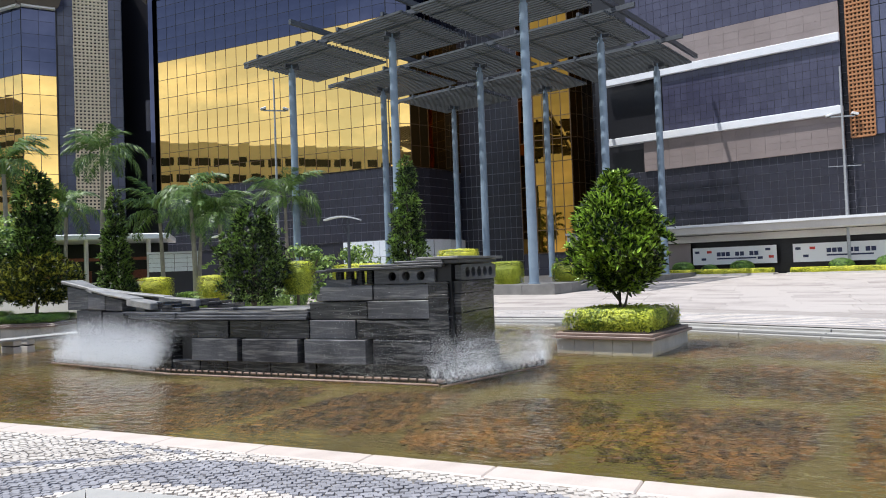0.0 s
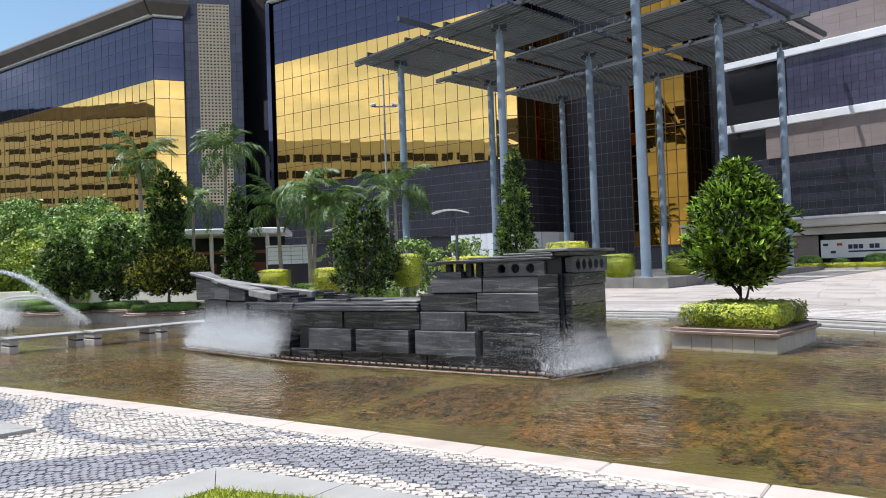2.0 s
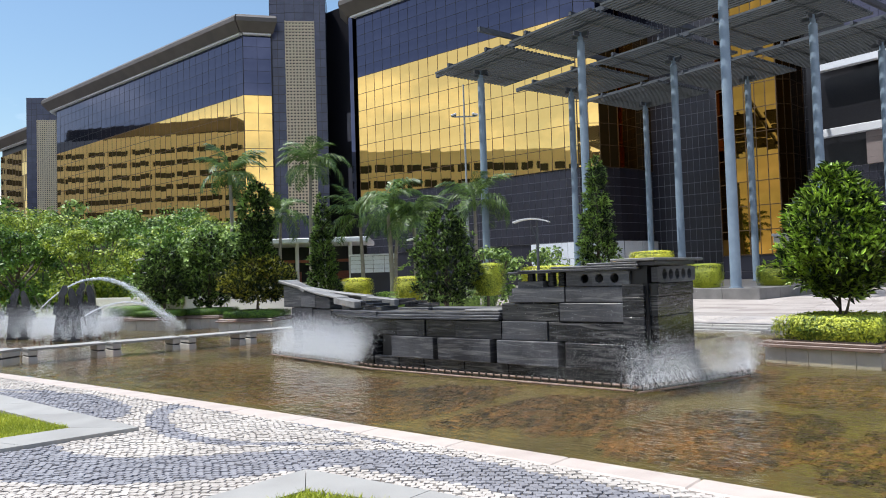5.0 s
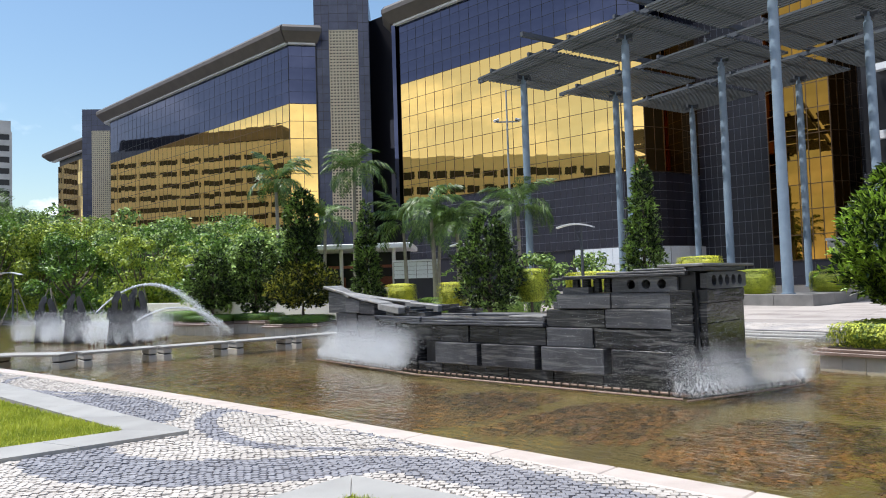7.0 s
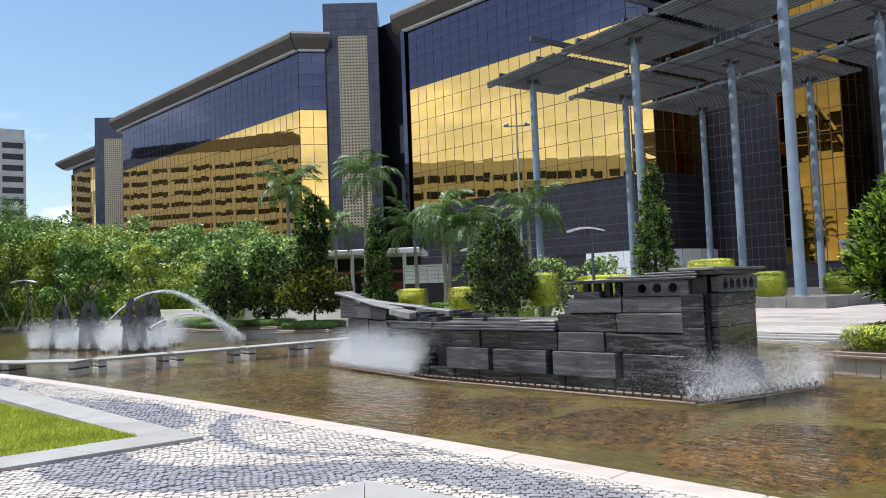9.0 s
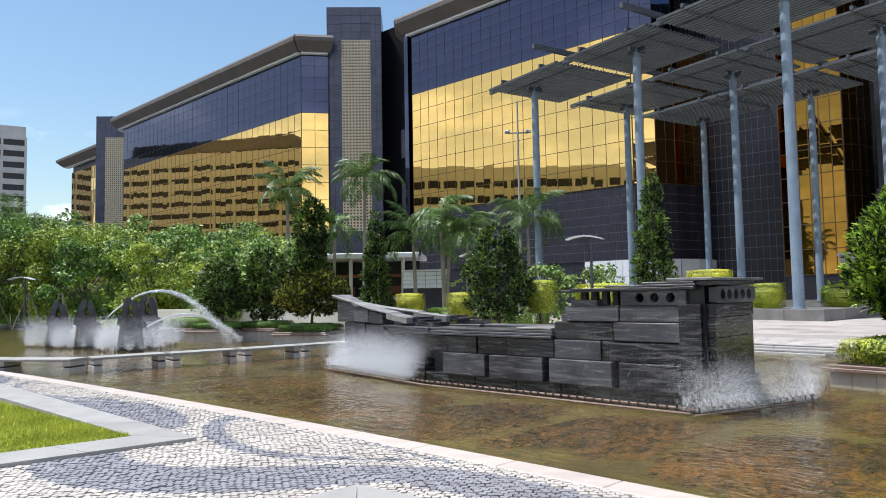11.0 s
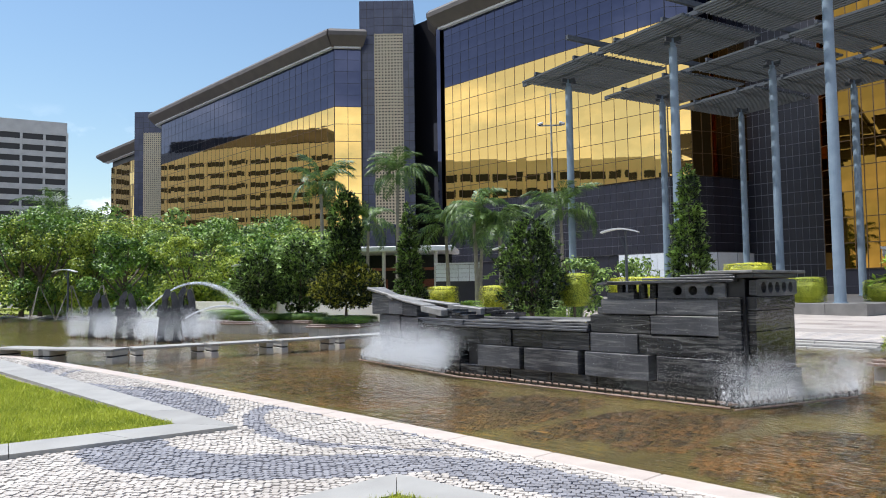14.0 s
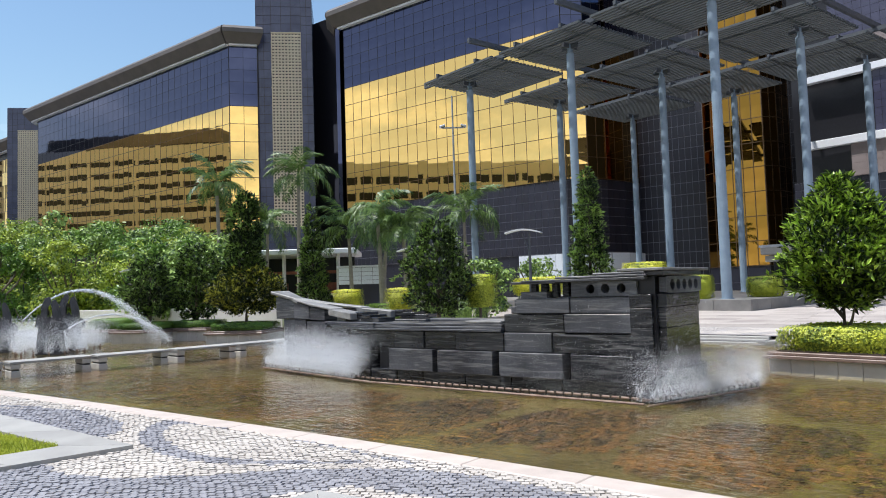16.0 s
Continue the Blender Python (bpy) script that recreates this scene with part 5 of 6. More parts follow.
border(lawn_b, [(-4.734, 3.832), (-3.492, 3.958), (-0.97, 4.074), (5.82, 3.783)], [(-4.268, 3.443), (-3.492, 3.628), (-0.97, 3.686), (5.238, 3.201)])


def grass(parent, poly, n, x0, x1, y0, y1, seed, h=0.05):
    rng = np.random.default_rng(seed)
    p = np.stack([rng.uniform(x0, x1, n), rng.uniform(y0, y1, n)], 1)
    p = np.array([q for q in p if in_poly(poly, q[0], q[1])])
    m = len(p)
    a = rng.uniform(0, 2 * np.pi, m)
    d = np.stack([np.cos(a), np.sin(a)], 1)
    w = 0.006
    hh = h * rng.uniform(0.6, 1.3, m)
    base = np.full((m, 1), 0.028)
    v = np.stack([np.hstack([p - d * w, base]), np.hstack([p + d * w, base]), np.hstack([p + rng.normal(0, 0.025, (m, 2)), base + hh[:, None]])], 1)
    ob = raw_np("grass", v.reshape(-1, 3), np.arange(m)[:, None] * 3 + np.array([0, 1, 2]), M["grass_blade"], parent)
    ob["kind"] = "stuff"


grass(lawn_a, LAWN_IN, 120000, -16.0, -8.4, -0.5, 3.8, 21)
grass(lawn_a, LAWN_IN, 30000, -26.0, -15.0, 0.5, 3.8, 22, 0.06)
grass(lawn_b, LAWN2_IN, 9000, -4.7, -3.0, 2.6, 3.8, 23)

# mosaic stone setts
mosaic = thing("mosaic_pavement", (0, 0, 0), 0, "wavy cream and blue-grey mosaic of small stone setts", "pavement", kind="structure")
crng = random.Random(9)
light_cells, dark_cells, near_cells = [], [], []
PX = 0.072
ROT = radians(33)
cr_, sr_ = math.cos(ROT), math.sin(ROT)
for i in range(-330, 260):
    for j in range(-260, 330):
        u, w = (i + 0.5 * (j % 2)) * PX + 0.012 * math.sin(j * 0.7), j * PX * 0.92
        x, y = u * cr_ - w * sr_, u * sr_ + w * cr_
        if not (-22.0 < x < 1.2 and 1.2 < y < 5.5) or y > near_edge(x) - 0.335 or in_poly(LAWN_OUT, x, y) or in_poly(LAWN2_OUT, x, y):
            continue
        if x < -8.0 and y < 3.0:
            continue
        x, y = x + crng.uniform(-0.006, 0.006), y + crng.uniform(-0.006, 0.006)
        cell = (x, y, PX * crng.uniform(0.45, 0.49), PX * crng.uniform(0.41, 0.45), ROT + crng.uniform(-0.22, 0.22), crng.uniform(-0.004, 0.006))
        d = is_dark(x, y)
        if -6.15 < x < -5.0 and 2.9 < y < 4.15 and len(near_cells) < 280:
            near_cells.append((cell, d))
        else:
            (dark_cells if d else light_cells).append(cell)


def setts(name, cells, material):
    c = np.array(cells)
    n = len(c)
    ca, sa = np.cos(c[:, 4]), np.sin(c[:, 4])
    v = np.zeros((n, 8, 3))
    rng = np.random.default_rng(3)
    for k, (sx, sy) in enumerate(((-1, -1), (1, -1), (1, 1), (-1, 1))):
        for lvl, (f, z) in enumerate(((1.0, -0.02), (0.88, 0.012))):
            jx, jy = rng.normal(0, 0.0035, n), rng.normal(0, 0.0035, n)
            lx, ly = sx * c[:, 2] * f + jx, sy * c[:, 3] * f + jy
            v[:, lvl * 4 + k, 0] = c[:, 0] + lx * ca - ly * sa
            v[:, lvl * 4 + k, 1] = c[:, 1] + lx * sa + ly * ca
            v[:, lvl * 4 + k, 2] = z + (c[:, 5] + rng.normal(0, 0.0018, n) if lvl else 0)
    q = np.array([[4, 5, 6, 7], [0, 1, 5, 4], [1, 2, 6, 5], [2, 3, 7, 6], [3, 0, 4, 7]])
    f = (np.arange(n)[:, None, None] * 8 + q).reshape(-1, 4)
    ob = raw_np(name, v.reshape(-1, 3), f, material, mosaic)
    ob["kind"] = "stuff"
    return ob


setts("light_sett", light_cells, M["cobble_white"])
setts("dark_sett", dark_cells, M["cobble_dark"])

# ---- stone walkway on piers across the pool ----
def bench(at, rz, length):
    t = thing("stone_bench", (at[0], at[1], -0.5), rz, "long pale stone slab on two block piers in the water", "bench", "pool benches")
    part("seat_slab", boxes((-0.32, 0.32, 0.0, length, 0.66, 0.715), bevel=0.008), M["grey_slab"], t)
    for y in (0.0, length - 0.24):
        pier = part("pier", boxes((-0.30, 0.30, y + 0.02, y + 0.22, 0.0, 0.50), (-0.30, 0.30, y + 0.02, y + 0.22, 0.54, 0.657), bevel=0.008), M["granite"], t)
        part("groove", boxes((-0.27, 0.27, y + 0.04, y + 0.20, 0.49, 0.55)), M["void"], pier)


for a, b in (((-21.95, 4.65), (-20.56, 5.2)), ((-20.32, 5.32), (-18.84, 6.32)), ((-18.69, 6.75), (-18.47, 8.23)), ((-18.33, 8.58), (-18.11, 10.06)), ((-17.97, 10.46), (-17.8, 11.9)), ((-17.76, 12.25), (-17.64, 13.74)), ((-17.6, 14.04), (-17.48, 15.54))):
    bench(a, -math.degrees(math.atan2(b[0] - a[0], b[1] - a[1])), math.hypot(b[0] - a[0], b[1] - a[1]) + 0.26)

# ---- sculptures with fountain jets ----
def plate(bm, profile, y0, y1):
    a = [bm.verts.new((x, y0, z)) for x, z in profile]
    b = [bm.verts.new((x, y1, z)) for x, z in profile]
    n = len(profile)
    bm.faces.new(a)
    bm.faces.new(b[::-1])
    for k in range(n):
        bm.faces.new((a[(k + 1) % n], a[k], b[k], b[(k + 1) % n]))


def sculpture(at, h, rz, seed):
    """A cloaked arch of cut stone plates with hanging hooks, one mesh."""
    rng = random.Random(seed)
    bm = bmesh.new()
    j = lambda: rng.uniform(-0.04, 0.04)
    f = h / 2.5
    # two upright horns with rounded, hooked tops and a slot between them
    left = [(-0.62, 0), (-0.52, 0.8), (-0.44, 1.4), (-0.46, 1.85), (-0.40, 2.2), (-0.26, 2.42), (-0.08, 2.46), (0.0, 2.34), (-0.04, 2.18), (-0.16, 2.08), (-0.20, 1.7), (-0.16, 1.1), (-0.20, 0)]
    plate(bm, [(x + j() * 0.6, z * f) for x, z in left], -0.16, 0.14)
    right = [(0.14, 0), (0.12, 1.1), (0.14, 1.6), (0.08, 2.0), (0.02, 2.16), (0.06, 2.32), (0.22, 2.36), (0.36, 2.2), (0.46, 1.9), (0.50, 1.4), (0.54, 0.8), (0.62, 0)]
    plate(bm, [(x + j() * 0.6, z * f) for x, z in right], -0.10, 0.20)
    # recessed body between, and the stepped apron in front
    plate(bm, [(-0.24, 0), (-0.22, 1.55 * f), (-0.05, 1.78 * f), (0.16, 1.6 * f), (0.2, 0)], 0.02, 0.12)
    plate(bm, [(-0.14 + j(), 0), (-0.16, 0.55 * f), (-0.26, 0.72 * f), (-0.14, 0.98 * f), (0.02, 0.86 * f), (0.06, 1.02 * f), (0.24, 1.08 * f), (0.34, 0.8 * f), (0.36, 0)], -0.46, -0.22)
    plate(bm, [(0.05, 0), (0.05, 0.62 * f), (0.16, 0.66 * f), (0.16, 0)], -0.54, -0.465)
    plate(bm, [(0.5, 1.2 * f), (0.72, 1.15 * f), (0.74, 1.4 * f), (0.60, 1.55 * f), (0.5, 1.5 * f)], -0.05, 0.12)
    plate(bm, [(-0.66, 1.4 * f), (-0.48, 1.35 * f), (-0.44, 1.8 * f), (-0.60, 1.85 * f)], -0.12, 0.08)
    plate(bm, [(-0.50, 2.02 * f), (-0.28, 2.0 * f), (-0.22, 2.2 * f), (-0.40, 2.24 * f)], -0.26, -0.17)
    for v in bm.verts:
        v.co.x *= 0.8 - 0.22 * v.co.z / h
    bmesh.ops.triangulate(bm, faces=[q for q in bm.faces if len(q.verts) > 4])
    bmesh.ops.recalc_face_normals(bm, faces=bm.faces)
    ob = part("stone_sculpture", bm, M["statue"], None, "", pose(at[0], at[1], -0.5, 0, 0, rz))
    return tagged(ob, "dark wet abstract stone sculpture standing in fountain mist", "sculpture", "fountain sculptures")


STATUES = ((-25.07, 10.39, 2.25, 70), (-29.97, 9.64, 2.15, 74), (-28.06, 10.0, 2.2, 68), (-26.54, 11.63, 2.35, 62))
for i, (x, y, h, rz) in enumerate(STATUES):
    sculpture((x, y), h, rz, 60 + i)
    rig2 = thing("nozzle_ring", (x, y, -0.5), 0, "low ring of fountain nozzles round a sculpture", "fountain", "nozzle rings")
    for k in range(14):
        a = 2 * math.pi * k / 14
        part("nozzle", tube([((math.cos(a) * 1.0, math.sin(a) * 1.0, 0.0), 0.02), ((math.cos(a) * 1.0, math.sin(a) * 1.0, 0.50), 0.03)], 6), M["nozzle"], rig2)
ring_pts = [(x + 1.0 * math.cos(a), y + 1.0 * math.sin(a)) for x, y, h, r in STATUES for a in [2 * math.pi * k / 14 for k in range(14)]]
pts = fan(ring_pts, 2300, 1.2, 0.36, 15)
droplets("fountain_mist", pts, np.random.default_rng(16).uniform(0.0042, 0.0086, len(pts)), "white mist round the fountain sculptures", 17)


def arc(p0, p1, peak, n, seed, r0=0.03, r1=0.28):
    rng = np.random.default_rng(seed)
    s = rng.beta(1.3, 1.0, n)
    p0, p1 = np.array(p0), np.array(p1)
    p = p0 + (p1 - p0) * s[:, None]
    p[:, 2] += 4 * peak * s * (1 - s)
    return p + rng.normal(0, 1, (n, 3)) * (r0 + (r1 - r0) * s ** 2.5)[:, None]


pts = np.concatenate([arc((-27.5, 10.5, 0.95), (-24.9, 14.1, -0.1), 1.45, 9000, 31, 0.012, 0.13), arc((-24.9, 10.7, 0.55), (-24.4, 14.2, 0.0), 0.75, 5000, 32, 0.010, 0.08)])
droplets("fountain_jet", pts, np.random.default_rng(33).uniform(0.006, 0.014, len(pts)), "arching jets of white water", 34)

# ---- far bank: steps, plaza slabs, podium ----
steps = thing("pool_steps", (0, 0, 0), 0, "low pale granite steps along the far pool edge", "step", kind="structure")
x = -60.0
while x < 14:
    x1 = x + 1.6
    for k, (o0, o1, z) in enumerate(((0.0, 0.24, -0.085), (0.242, 0.49, -0.03), (0.492, 0.75, 0.03))):
        a = Vector((x, far_edge(x), 0))
        b = Vector((x1, far_edge(x1), 0))
        d = (b - a)
        part("step_slab", boxes((0.004, d.length - 0.004, o0, o1, -0.5, z), bevel=0.012), M["grey_slab"], steps, "", pose(a.x, a.y, 0, 0, 0, math.degrees(math.atan2(d.y, d.x))))
    x = x1

paving = thing("plaza_paving", (0, 0, 0), 0, "large pale pink granite slabs sloping up to the buildings", "pavement", kind="structure")
slab_verts, slab_faces, wave_verts, wave_faces, line_verts, line_faces = [], [], [], [], [], []


def lay(vs, fs, corners, lift):
    i = len(vs)
    for x, y in corners:
        vs.append((x, y, land(x, y) + lift))
    for x, y in corners:
        vs.append((x, y, land(x, y) - 0.06))
    fs += [(i, i + 1, i + 2, i + 3), (i + 4, i + 5, i + 1, i), (i + 5, i + 6, i + 2, i + 1), (i + 6, i + 7, i + 3, i + 2), (i + 7, i + 4, i, i + 3)]


prow = random.Random(12)
row_y = 0.0
while row_y < 37:
    dy = 0.95
    shift = 0.85 * prow.random()
    for i in range(-12, 16):
        x0 = i * 1.7 + shift
        x1 = x0 + 1.688
        if row_y < 3.2:
            continue
        ya = lambda q: far_edge(q) * 1.0 + 0.78 + row_y if row_y < 6 else max(far_edge(q), 16.0) + 0.78 + row_y
        cs = [(x0, ya(x0)), (x1, ya(x1)), (x1, ya(x1) + dy - 0.012), (x0, ya(x0) + dy - 0.012)]
        if max(c[1] for c in cs) < 53.2:
            lay(slab_verts, slab_faces, cs, 0.0)
    row_y += dy
plz = raw("paving_slab", slab_verts, slab_faces, M["plaza"], paving)
plz["kind"] = "stuff"
# mosaic band of thin waves next to the steps
for r in range(33):
    for i in range(-150, 150):
        x0 = i * 0.16
        off = 1.0 + r * 0.07 + 0.24 * math.sin(x0 * 0.75 + r * 0.07) * math.sin(x0 * 0.21 + r * 0.05)
        e0, e1 = far_edge(x0) + off, far_edge(x0 + 0.155) + off
        if -24 < x0 < 12:
            lay(*((wave_verts, wave_faces) if (r % 5) > 1 else (line_verts, line_faces)), [(x0, e0), (x0 + 0.155, e1), (x0 + 0.155, e1 + 0.066), (x0, e0 + 0.066)], -0.005)
wv = raw("mosaic_sett", wave_verts, wave_faces, M["cobble_far"], paving)
wv["kind"] = "stuff"
lv = raw("dark_sett_line", line_verts, line_faces, M["cobble_dark"], paving)
lv["kind"] = "stuff"

podium = thing("podium", (C0.x, C0.y, 0), -13, "low grey granite podium under the canopy", "podium", kind="structure")
for k in range(16):
    part("podium_slab", boxes((-9.0 + k * 1.72 + 0.006, -9.0 + (k + 1) * 1.72 - 0.006, -0.75, -0.30, 0.0, 0.70), bevel=0.012), M["podium_stone"], podium)
for k in range(14):
    part("podium_slab", boxes((18.1, 18.55, -0.75 + k * 1.72 + 0.006, -0.75 + (k + 1) * 1.72 - 0.006, 0.0, 0.70), bevel=0.012), M["podium_stone"], podium)
part("podium_deck", boxes((-9.0, 18.1, -0.30, 23.3, 0.0, 0.68)), M["podium_stone"], podium)

# ---- lamps ----
def mast(at, h, arm_z, rz, label, cross=None):
    t = thing("lamp_post", at, rz, label, "street lamp", "lamp posts")
    part("post", tube([((0, 0, 0), 0.16), ((0, 0, 0.3), 0.16), ((0, 0, 0.31), 0.11), ((0, 0, h), 0.05)], 10), M["galv"], t)
    part("arm", boxes((-0.74, 0.74, -0.035, 0.035, arm_z, arm_z + 0.09)), M["galv"], t)
    for s in (-1, 1):
        head = part("lamp_head", boxes((-0.2, 0.2, -0.15, 0.15, 0.0, 0.15), bevel=0.03), M["lamp_white"], t, "", pose(s * 0.72, 0, arm_z + 0.10, 0, s * 18, 0))
        part("lens", boxes((-0.15, 0.15, -0.11, 0.11, -0.02, 0.01)), M["window_dark"], head)
    if cross:
        part("crossbar", boxes((-0.95, 0.95, -0.03, 0.03, cross, cross + 0.05)), M["galv"], t)
    return t


mast((-30.4, 39.3, land(-30, 39)), 14.7, 12.4, 40, "tall grey twin-headed lamp post")
mast((4.2, 51.2, land(4, 51)), 12.9, 9.7, 15, "tall pale twin-headed lamp post with a crossbar", 6.6)


def curved_lamp(at, h, rz):
    t = thing("street_lamp", at, rz, "dark lamp post with a curved white shade", "street lamp", "curved lamps")
    part("post", tube([((0, 0, 0), 0.07), ((0, 0, h), 0.05)], 8), M["steel_dark"], t)
    part("strut", tube([((0, 0, h * 0.78), 0.025), ((-0.28, 0, h - 0.05), 0.025)], 6), M["steel_dark"], t)
    bm = bmesh.new()
    rows = []
    for k in range(9):
        s = k / 8
        x, z = -0.95 + 1.45 * s, h - 0.02 + 0.22 * math.sin(math.pi * (0.15 + 0.75 * s)) - 0.12
        rows.append([bm.verts.new((x, y, z + dz)) for y, dz in ((-0.2, 0), (0.2, 0), (0.2, 0.05), (-0.2, 0.05))])
    for a, b in zip(rows, rows[1:]):
        for k in range(4):
            bm.faces.new((a[k], b[k], b[(k + 1) % 4], a[(k + 1) % 4]))
    bm.faces.new(rows[0])
    bm.faces.new(rows[-1][::-1])
    part("shade", bm, M["lamp_white"], t, "curved white shade")


for x, y, h, rz in ((-15.2, 24.1, 3.6, 20), (-22.3, 25.6, 3.3, 20), (-35.1, 18.9, 2.9, 40), (-46.7, 13.2, 2.9, 40)):
    curved_lamp((x, y, land(x, y) - 0.02), h, rz)

# ---- banners and hedges before the right wing ----
def wing_matrix(s, out, z=0.0):
    p = rw(s, out)
    return pose(p[0], p[1], z, 0, 0, -13)


def banner(s0, s1, seed):
    rng = random.Random(seed)
    w = s1 - s0
    t = thing("banner", (*rw(s0, 0.35), 0), -13, "white parking banner with dark blue lettering on a dark wall", "banner", "banners")
    part("cloth", boxes((0, w, 0.0, 0.04, 1.15, 2.35)), M["banner"], t)
    x = w * 0.30
    for k in range(9):
        if k != 3 and k != 6:
            part("letter_bar", boxes((x, x + 0.26, -0.012, -0.002, 1.72, 2.0)), M["ink"], t)
        x += 0.31
    part("letter_bar", boxes((w * 0.30, w * 0.30 + 2.6, -0.012, -0.002, 1.50, 1.60)), M["ink"], t)
    for k, (x, z, mt) in enumerate(((0.15, 1.95, "ink"), (0.6, 1.45, "ink"), (1.0, 1.95, "red"), (w - 0.7, 2.0, "ink"), (w - 1.2, 1.45, "ink"), (w - 0.5, 1.5, "red"))):
        part("printed_patch", boxes((x, x + 0.32, -0.012, -0.002, z, z + 0.17)), M[mt], t)


banner(3.34, 8.9, 1)
banner(9.9, 16.5, 2)
part("shutter", boxes((0, 3.0, -0.03, 0.0, 0.9, 2.7)), M["tan_panel"], east, "ribbed tan shutter", wing_matrix(0.2, 0.3))
hrng = random.Random(3)
for k, (s0, s1) in enumerate(((-1.0, 1.6), (1.8, 9.2), (10.2, 20.0))):
    p = rw((s0 + s1) / 2, 2.6)
    hedge((p[0], p[1], land(*p)), s1 - s0, 1.0, 0.42, "leaf_yellow", "low clipped yellow-green hedge strip in a stone kerb", 400 + k, 0, -13, 0.05, 0.09, 900, "hedge_strip", "hedge strips")
    q = part("bed_kerb", boxes((-(s1 - s0) / 2 - 0.1, (s1 - s0) / 2 + 0.1, -0.65, 0.65, -0.3, 0.12)), M["granite"], None, "", pose(p[0], p[1], land(*p), 0, 0, -13))
    tagged(q, "low grey stone kerb round a hedge bed", "kerb", "bed kerbs")
for s, r in ((3.3, 0.75), (5.1, 0.55), (7.2, 0.75), (13.0, 0.7), (15.6, 0.8)):
    p = rw(s, 2.3)
    hedge((p[0], p[1], land(*p) + 0.1), r * 2, r * 1.7, r * 1.15, "leaf_bright", "rounded clipped green bush in a hedge bed", 420 + int(s * 3), 0, 0, 0.95, 0.09, 1200, "round_bush", "round bushes")

# ---- low buildings behind the palms ----
pav = thing("pavilion", (-42.0, 29.3, 0.0), 42, "low pavilion with a white flat roof and red-brown interior", "pavilion")
part("roof", boxes((-1.5, 8.5, -1.5, 5.0, 4.15, 4.5), bevel=0.05), M["white_band"], pav, "white flat roof")
# interior shade of the pavilion is put into this wall's near-black colour
part("back_wall", boxes((-1.0, 8.0, 4.0, 4.3, 0.0, 4.14)), M["void"], pav, "near-black inner wall, the pavilion's shade painted in")
for k in range(5):
    part("red_panel", boxes((k * 1.8 + 0.1, k * 1.8 + 1.3, 3.9, 3.98, 1.4, 2.3)), M["brick_red"], pav, "red-brown panel")
for k in range(5):
    part("post", tube([((k * 1.8, -1.0, 0.3), 0.13), ((k * 1.8, -1.0, 4.14), 0.13)], 10), M["concrete"], pav)
part("balustrade", boxes((-1.0, 8.0, -0.8, -0.6, 0.3, 1.5)), M["granite"], pav)
part("beam", boxes((-1.0, 8.0, 1.0, 1.3, 2.9, 3.1)), M["brick_red"], pav)
kiosk = thing("white_kiosk", (-33.0, 30.6, 0.1), 45, "low white panelled service hut", "hut")
part("body", boxes((0, 2.8, 0, 2.0, 0.0, 2.95)), M["dark_tile"], kiosk)
for k in range(4):
    for j in range(4):
        part("panel", boxes((k * 0.7 + 0.01, (k + 1) * 0.7 - 0.01, -0.05, -0.005, 1.9 + j * 0.26 + 0.008, 1.9 + (j + 1) * 0.26 - 0.008), bevel=0.006), M["white_tile"], kiosk)
part("roof", boxes((-0.1, 2.9, -0.15, 2.1, 2.96, 3.06)), M["white_band"], kiosk)
low_wall = part("low_wall", boxes((0, 16.5, 0, 0.3, -0.1, 0.95), bevel=0.02), M["concrete"], None, "", pose(-42.0, 18.8, 0.05, 0, 0, 5))
tagged(low_wall, "low beige garden wall behind the pool trees", "wall", kind="structure")
park = strip("park_lawn", [x * 1.0 for x in range(-90, -20)], lambda x: far_edge(x) + 0.9, lambda x: 28.0 - 0.1 * (x + 20), lambda x, y: land(x, y) + 0.01, M["grass"])
tagged(park, "green lawn along the far side of the pool", "lawn", kind="structure")

# mesh fence and tree stakes at the park edge
fence = thing("fence", (0, 0, 0), 0, "dark green mesh fence behind park trees", "fence", kind="structure")
for k in range(16):
    a = radians(54 + 1.5 * k)
    d = 61
    part("fence_post", tube([((-math.sin(a) * d, math.cos(a) * d, 0), 0.05), ((-math.sin(a) * d, math.cos(a) * d, 2.9), 0.05)], 6), M["steel_dark"], fence)
for k in range(15):
    a, b = radians(54 + 1.5 * k), radians(55.5 + 1.5 * k)
    m, ln = frame_matrix((-math.sin(b) * 61, math.cos(b) * 61), (-math.sin(a) * 61, math.cos(a) * 61))
    part("fence_mesh", boxes((0.06, ln - 0.06, -0.02, 0.02, 0.05, 2.8)), M["leaf"], fence, "dark green netting", m)

# stakes that hold up young trees
for i in range(9):
    a = radians(60 + 2.0 * i)
    d = 47 + (i % 3) * 2
    x, y = -math.sin(a) * d, math.cos(a) * d
    st = thing("tree_stake", (x, y, land(x, y)), 40 * i, "pale wooden tripod of tree stakes", "stake", "tree stakes")
    for q in range(3):
        b = 2 * math.pi * q / 3
        part("pole", tube([((math.cos(b) * 0.9, math.sin(b) * 0.9, -0.05), 0.032), ((math.cos(b) * 0.06, math.sin(b) * 0.06, 2.0), 0.028)], 6), M["palm_bark"], st)

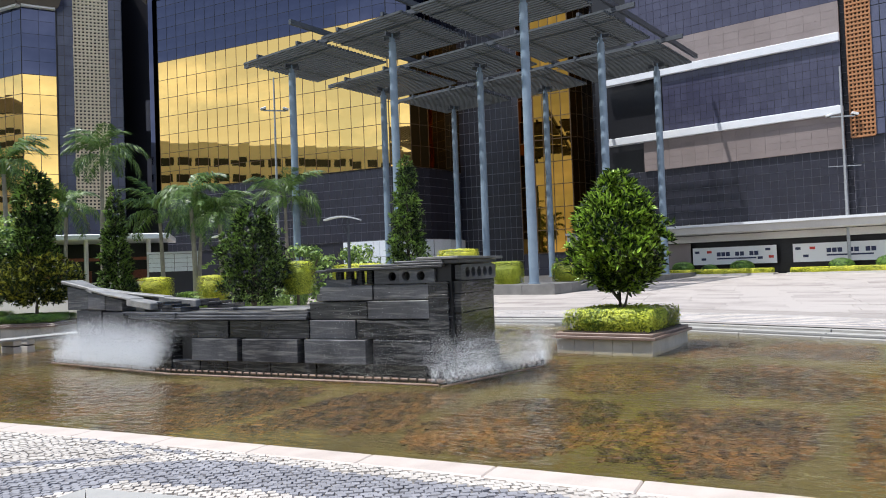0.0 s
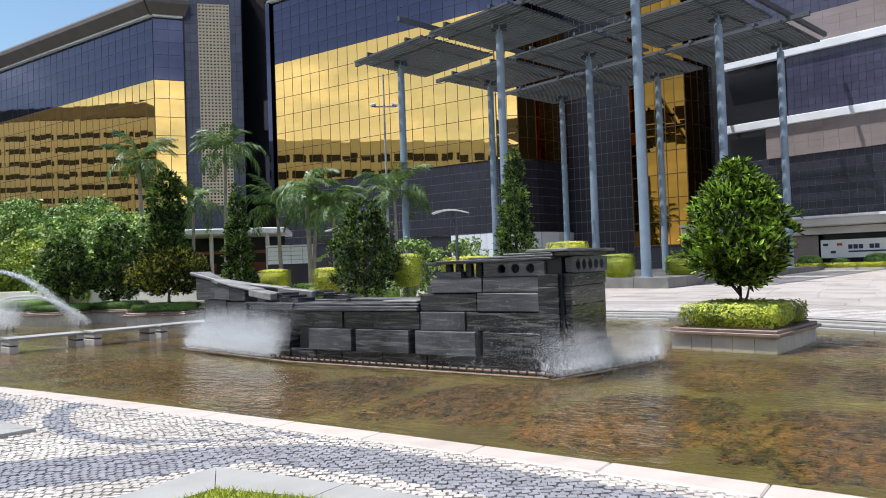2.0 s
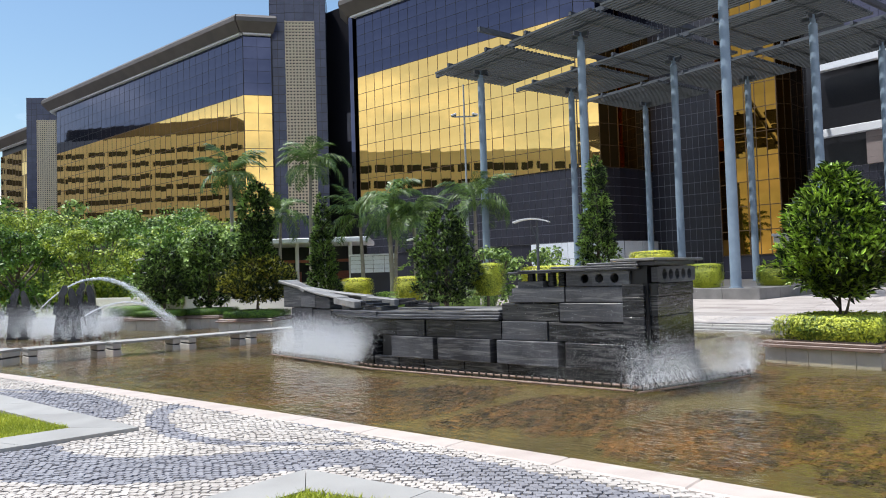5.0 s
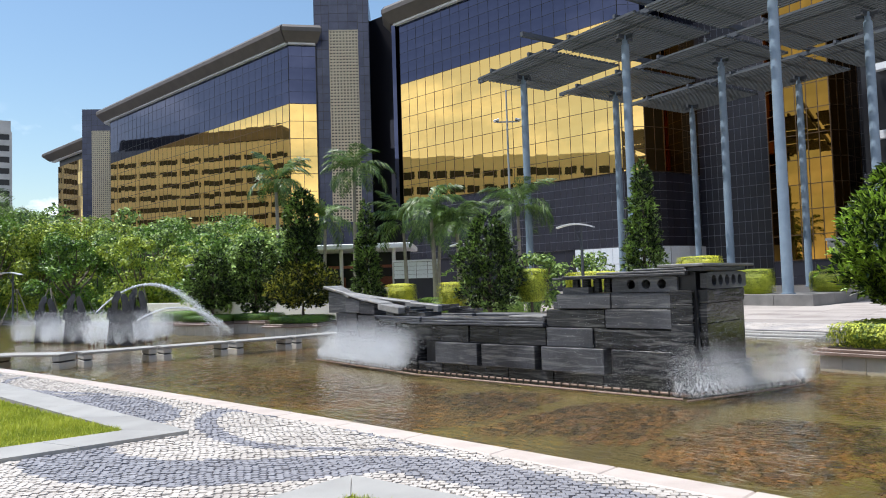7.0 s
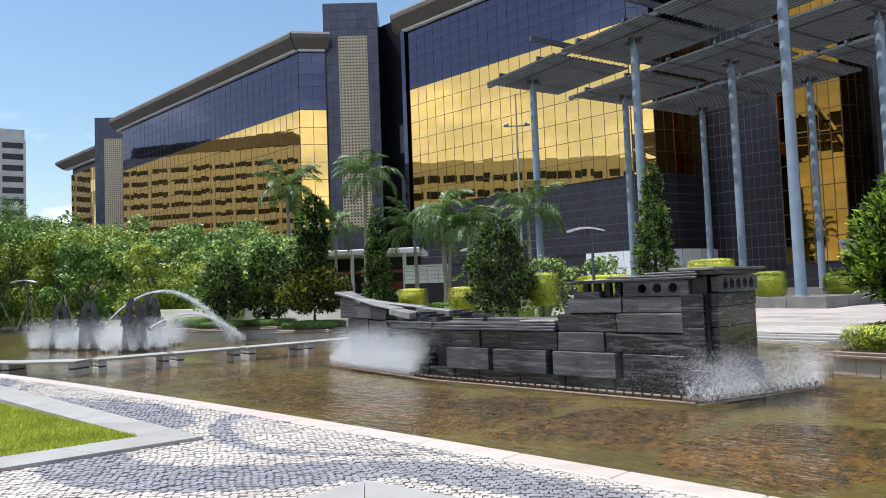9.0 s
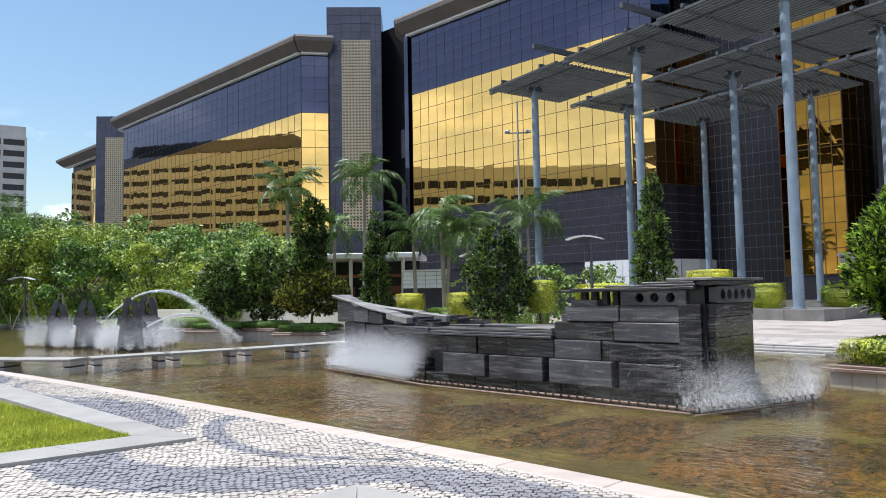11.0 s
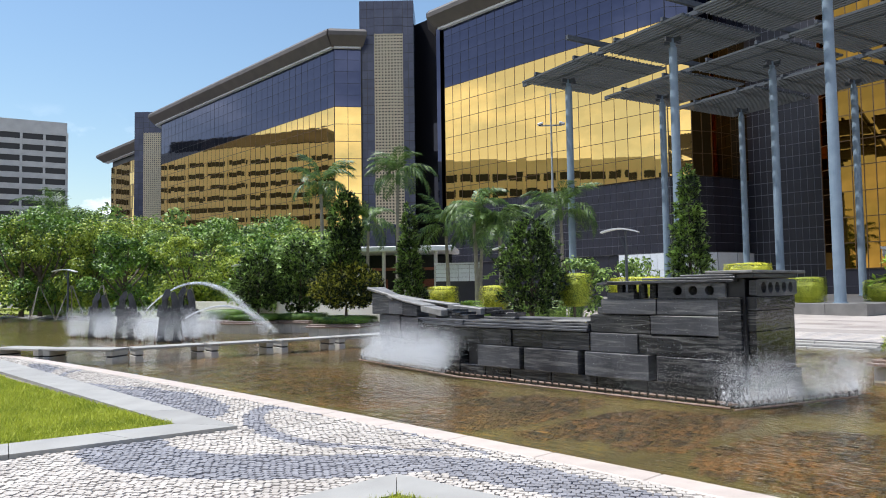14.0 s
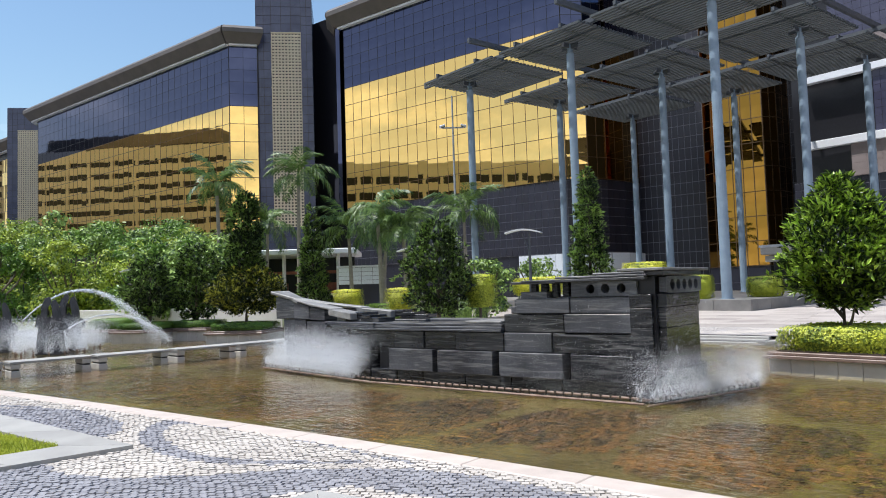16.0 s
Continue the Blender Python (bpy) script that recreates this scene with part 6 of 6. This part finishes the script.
# ---- distant buildings ----
def slab_block(name, p0, p1, depth, floors, fh, bays, wall, label, roof_extra=0.0, base=0.0, band=0.5):
    """A block with window bands on its front and ends."""
    t = thing(name, (0, 0, 0), 0, label, "building", "distant blocks")
    m, ln = frame_matrix(p0, p1)
    h = floors * fh
    part("body", boxes((0, ln, 0.35, depth, base, base + h + roof_extra)), M["void"], t, "", m)
    bw = ln / bays
    for k in range(floors + 1):
        part("floor_band", boxes((0, ln, 0.0, depth + 0.1, base + k * fh - fh * (1 - band) * 0.5, base + k * fh + fh * (1 - band) * 0.5 + (roof_extra if k == floors else 0))), M[wall], t, "", m)
    for k in range(bays + 1):
        part("pier", boxes((k * bw - 0.35, k * bw + 0.35, -0.12, 0.6, base, base + h)), M[wall], t, "", m)
    return t


slab_block("office_tower", (-262.0, 20.5), (-248.9, 69.8), 20, 15, 3.55, 8, "concrete", "white concrete office tower with dark window bands", 2.5, 0.0, 0.52)
slab_block("office_tower", (-330, 90), (-312, 106), 12, 8, 4.0, 3, "concrete", "pale concrete block far behind the trees", 1.0, 0.0, 0.4)
slab_block("apartment_block", (-158.0, -10.0), (-208.0, 20.0), 18, 12, 3.25, 9, "beige", "long beige apartment block with balcony bands", 1.5, 0.0, 0.42)
slab_block("apartment_block", (-72.0, -30.0), (-112.0, 8.0), 16, 8, 3.3, 16, "beige", "beige apartment block with many small windows", 1.2, 0.0, 0.5)
slab_block("apartment_block", (60.0, -60.0), (-40.0, -75.0), 20, 9, 3.4, 34, "beige", "beige apartment block across the street", 1.2, 0.0, 0.42)

slab_block("apartment_block", (-176.0, -20.0), (-226.0, 6.0), 16, 14, 3.35, 9, "roof_metal", "tall grey-brown apartment tower behind a lower block", 2.0, 0.0, 0.5)

def roof_pergola(x, y, z, w):
    """An open roof-garden frame on a terrace."""
    t = thing("roof_pergola", (x, y, z), 8, "open beige roof-garden frame on an apartment block", "pergola", "roof pergolas")
    for k in range(3):
        part("post", boxes((k * w / 2 - 0.2, k * w / 2 + 0.2, -0.2, 0.2, 0, 3.0)), M["beige"], t)
    part("beam", boxes((-1.2, w + 1.2, -1.6, 1.6, 3.0, 3.45), bevel=0.1), M["beige"], t)


for k in range(8):
    x = -36.0 + 12.5 * k
    roof_pergola(x, -75.0 + 0.15 * (x + 40.0) - 4.0, 9 * 3.4 + 1.9, 6.5 + 1.5 * (k % 2))

# setts nearest to the path
variants = []
for cell, d in near_cells:
    x, y, hx, hy, rz, dz = cell
    key = "dark" if d else "white"
    kind = [v for v in variants if v[0] == key]
    where = pose(x, y, dz, crng.uniform(-2, 2), crng.uniform(-2, 2), math.degrees(rz))
    if len(kind) < 5:
        vv = [(sx * hx * f, sy * hy * f, z) for f, z in ((1.0, -0.02), (0.88, 0.012)) for sx, sy in ((-1, -1), (1, -1), (1, 1), (-1, 1))]
        ob = raw("sett", vv, [(4, 5, 6, 7), (0, 1, 5, 4), (1, 2, 6, 5), (2, 3, 7, 6), (3, 0, 4, 7)], M["cobble_" + key], mosaic, "", where)
        variants.append((key, ob.data))
    else:
        mesh_object("sett", crng.choice(kind)[1], None, mosaic, "", where)

# patches of rounded red-brown stones on the olive pool floor
stone_cells = []
trng = random.Random(4)
for i in range(-260, 90):
    for j in range(0, 150):
        x, y = i * 0.10 + 0.05 * (j % 2) + trng.uniform(-0.015, 0.015), 4.6 + j * 0.095 + trng.uniform(-0.012, 0.012)
        if not near_edge(x) + 0.25 < y < far_edge(x) - 0.5:
            continue
        row = math.floor((y - 6.1) / 3.6)
        u = (x + 2.75 - 0.35 * row - 0.08 * (y - 7.9)) / 2.15
        v = (y - 6.1) / 3.6 - row - 0.5
        u -= round(u)
        wob = 0.24 * noise.noise((x * 0.7, y * 0.7, 3.0)) + 0.10 * noise.noise((x * 3.1, y * 3.1, 7.0))
        if (abs(u) / 0.45) ** 3.2 + (abs(v) / 0.42) ** 3.2 < 1.0 + 4.0 * wob:
            a, b = trng.uniform(0.036, 0.048), trng.uniform(0.032, 0.045)
            stone_cells.append((x, y, a, b, trng.uniform(-0.5, 0.5), trng.uniform(-0.006, 0.012)))
stones = setts("pool_stone", stone_cells, M["pool_tile"])
stones.parent = None
stones.location.z = -0.492
tagged(stones, "red-brown rounded stones in patches under the water", "stone", kind="stuff")
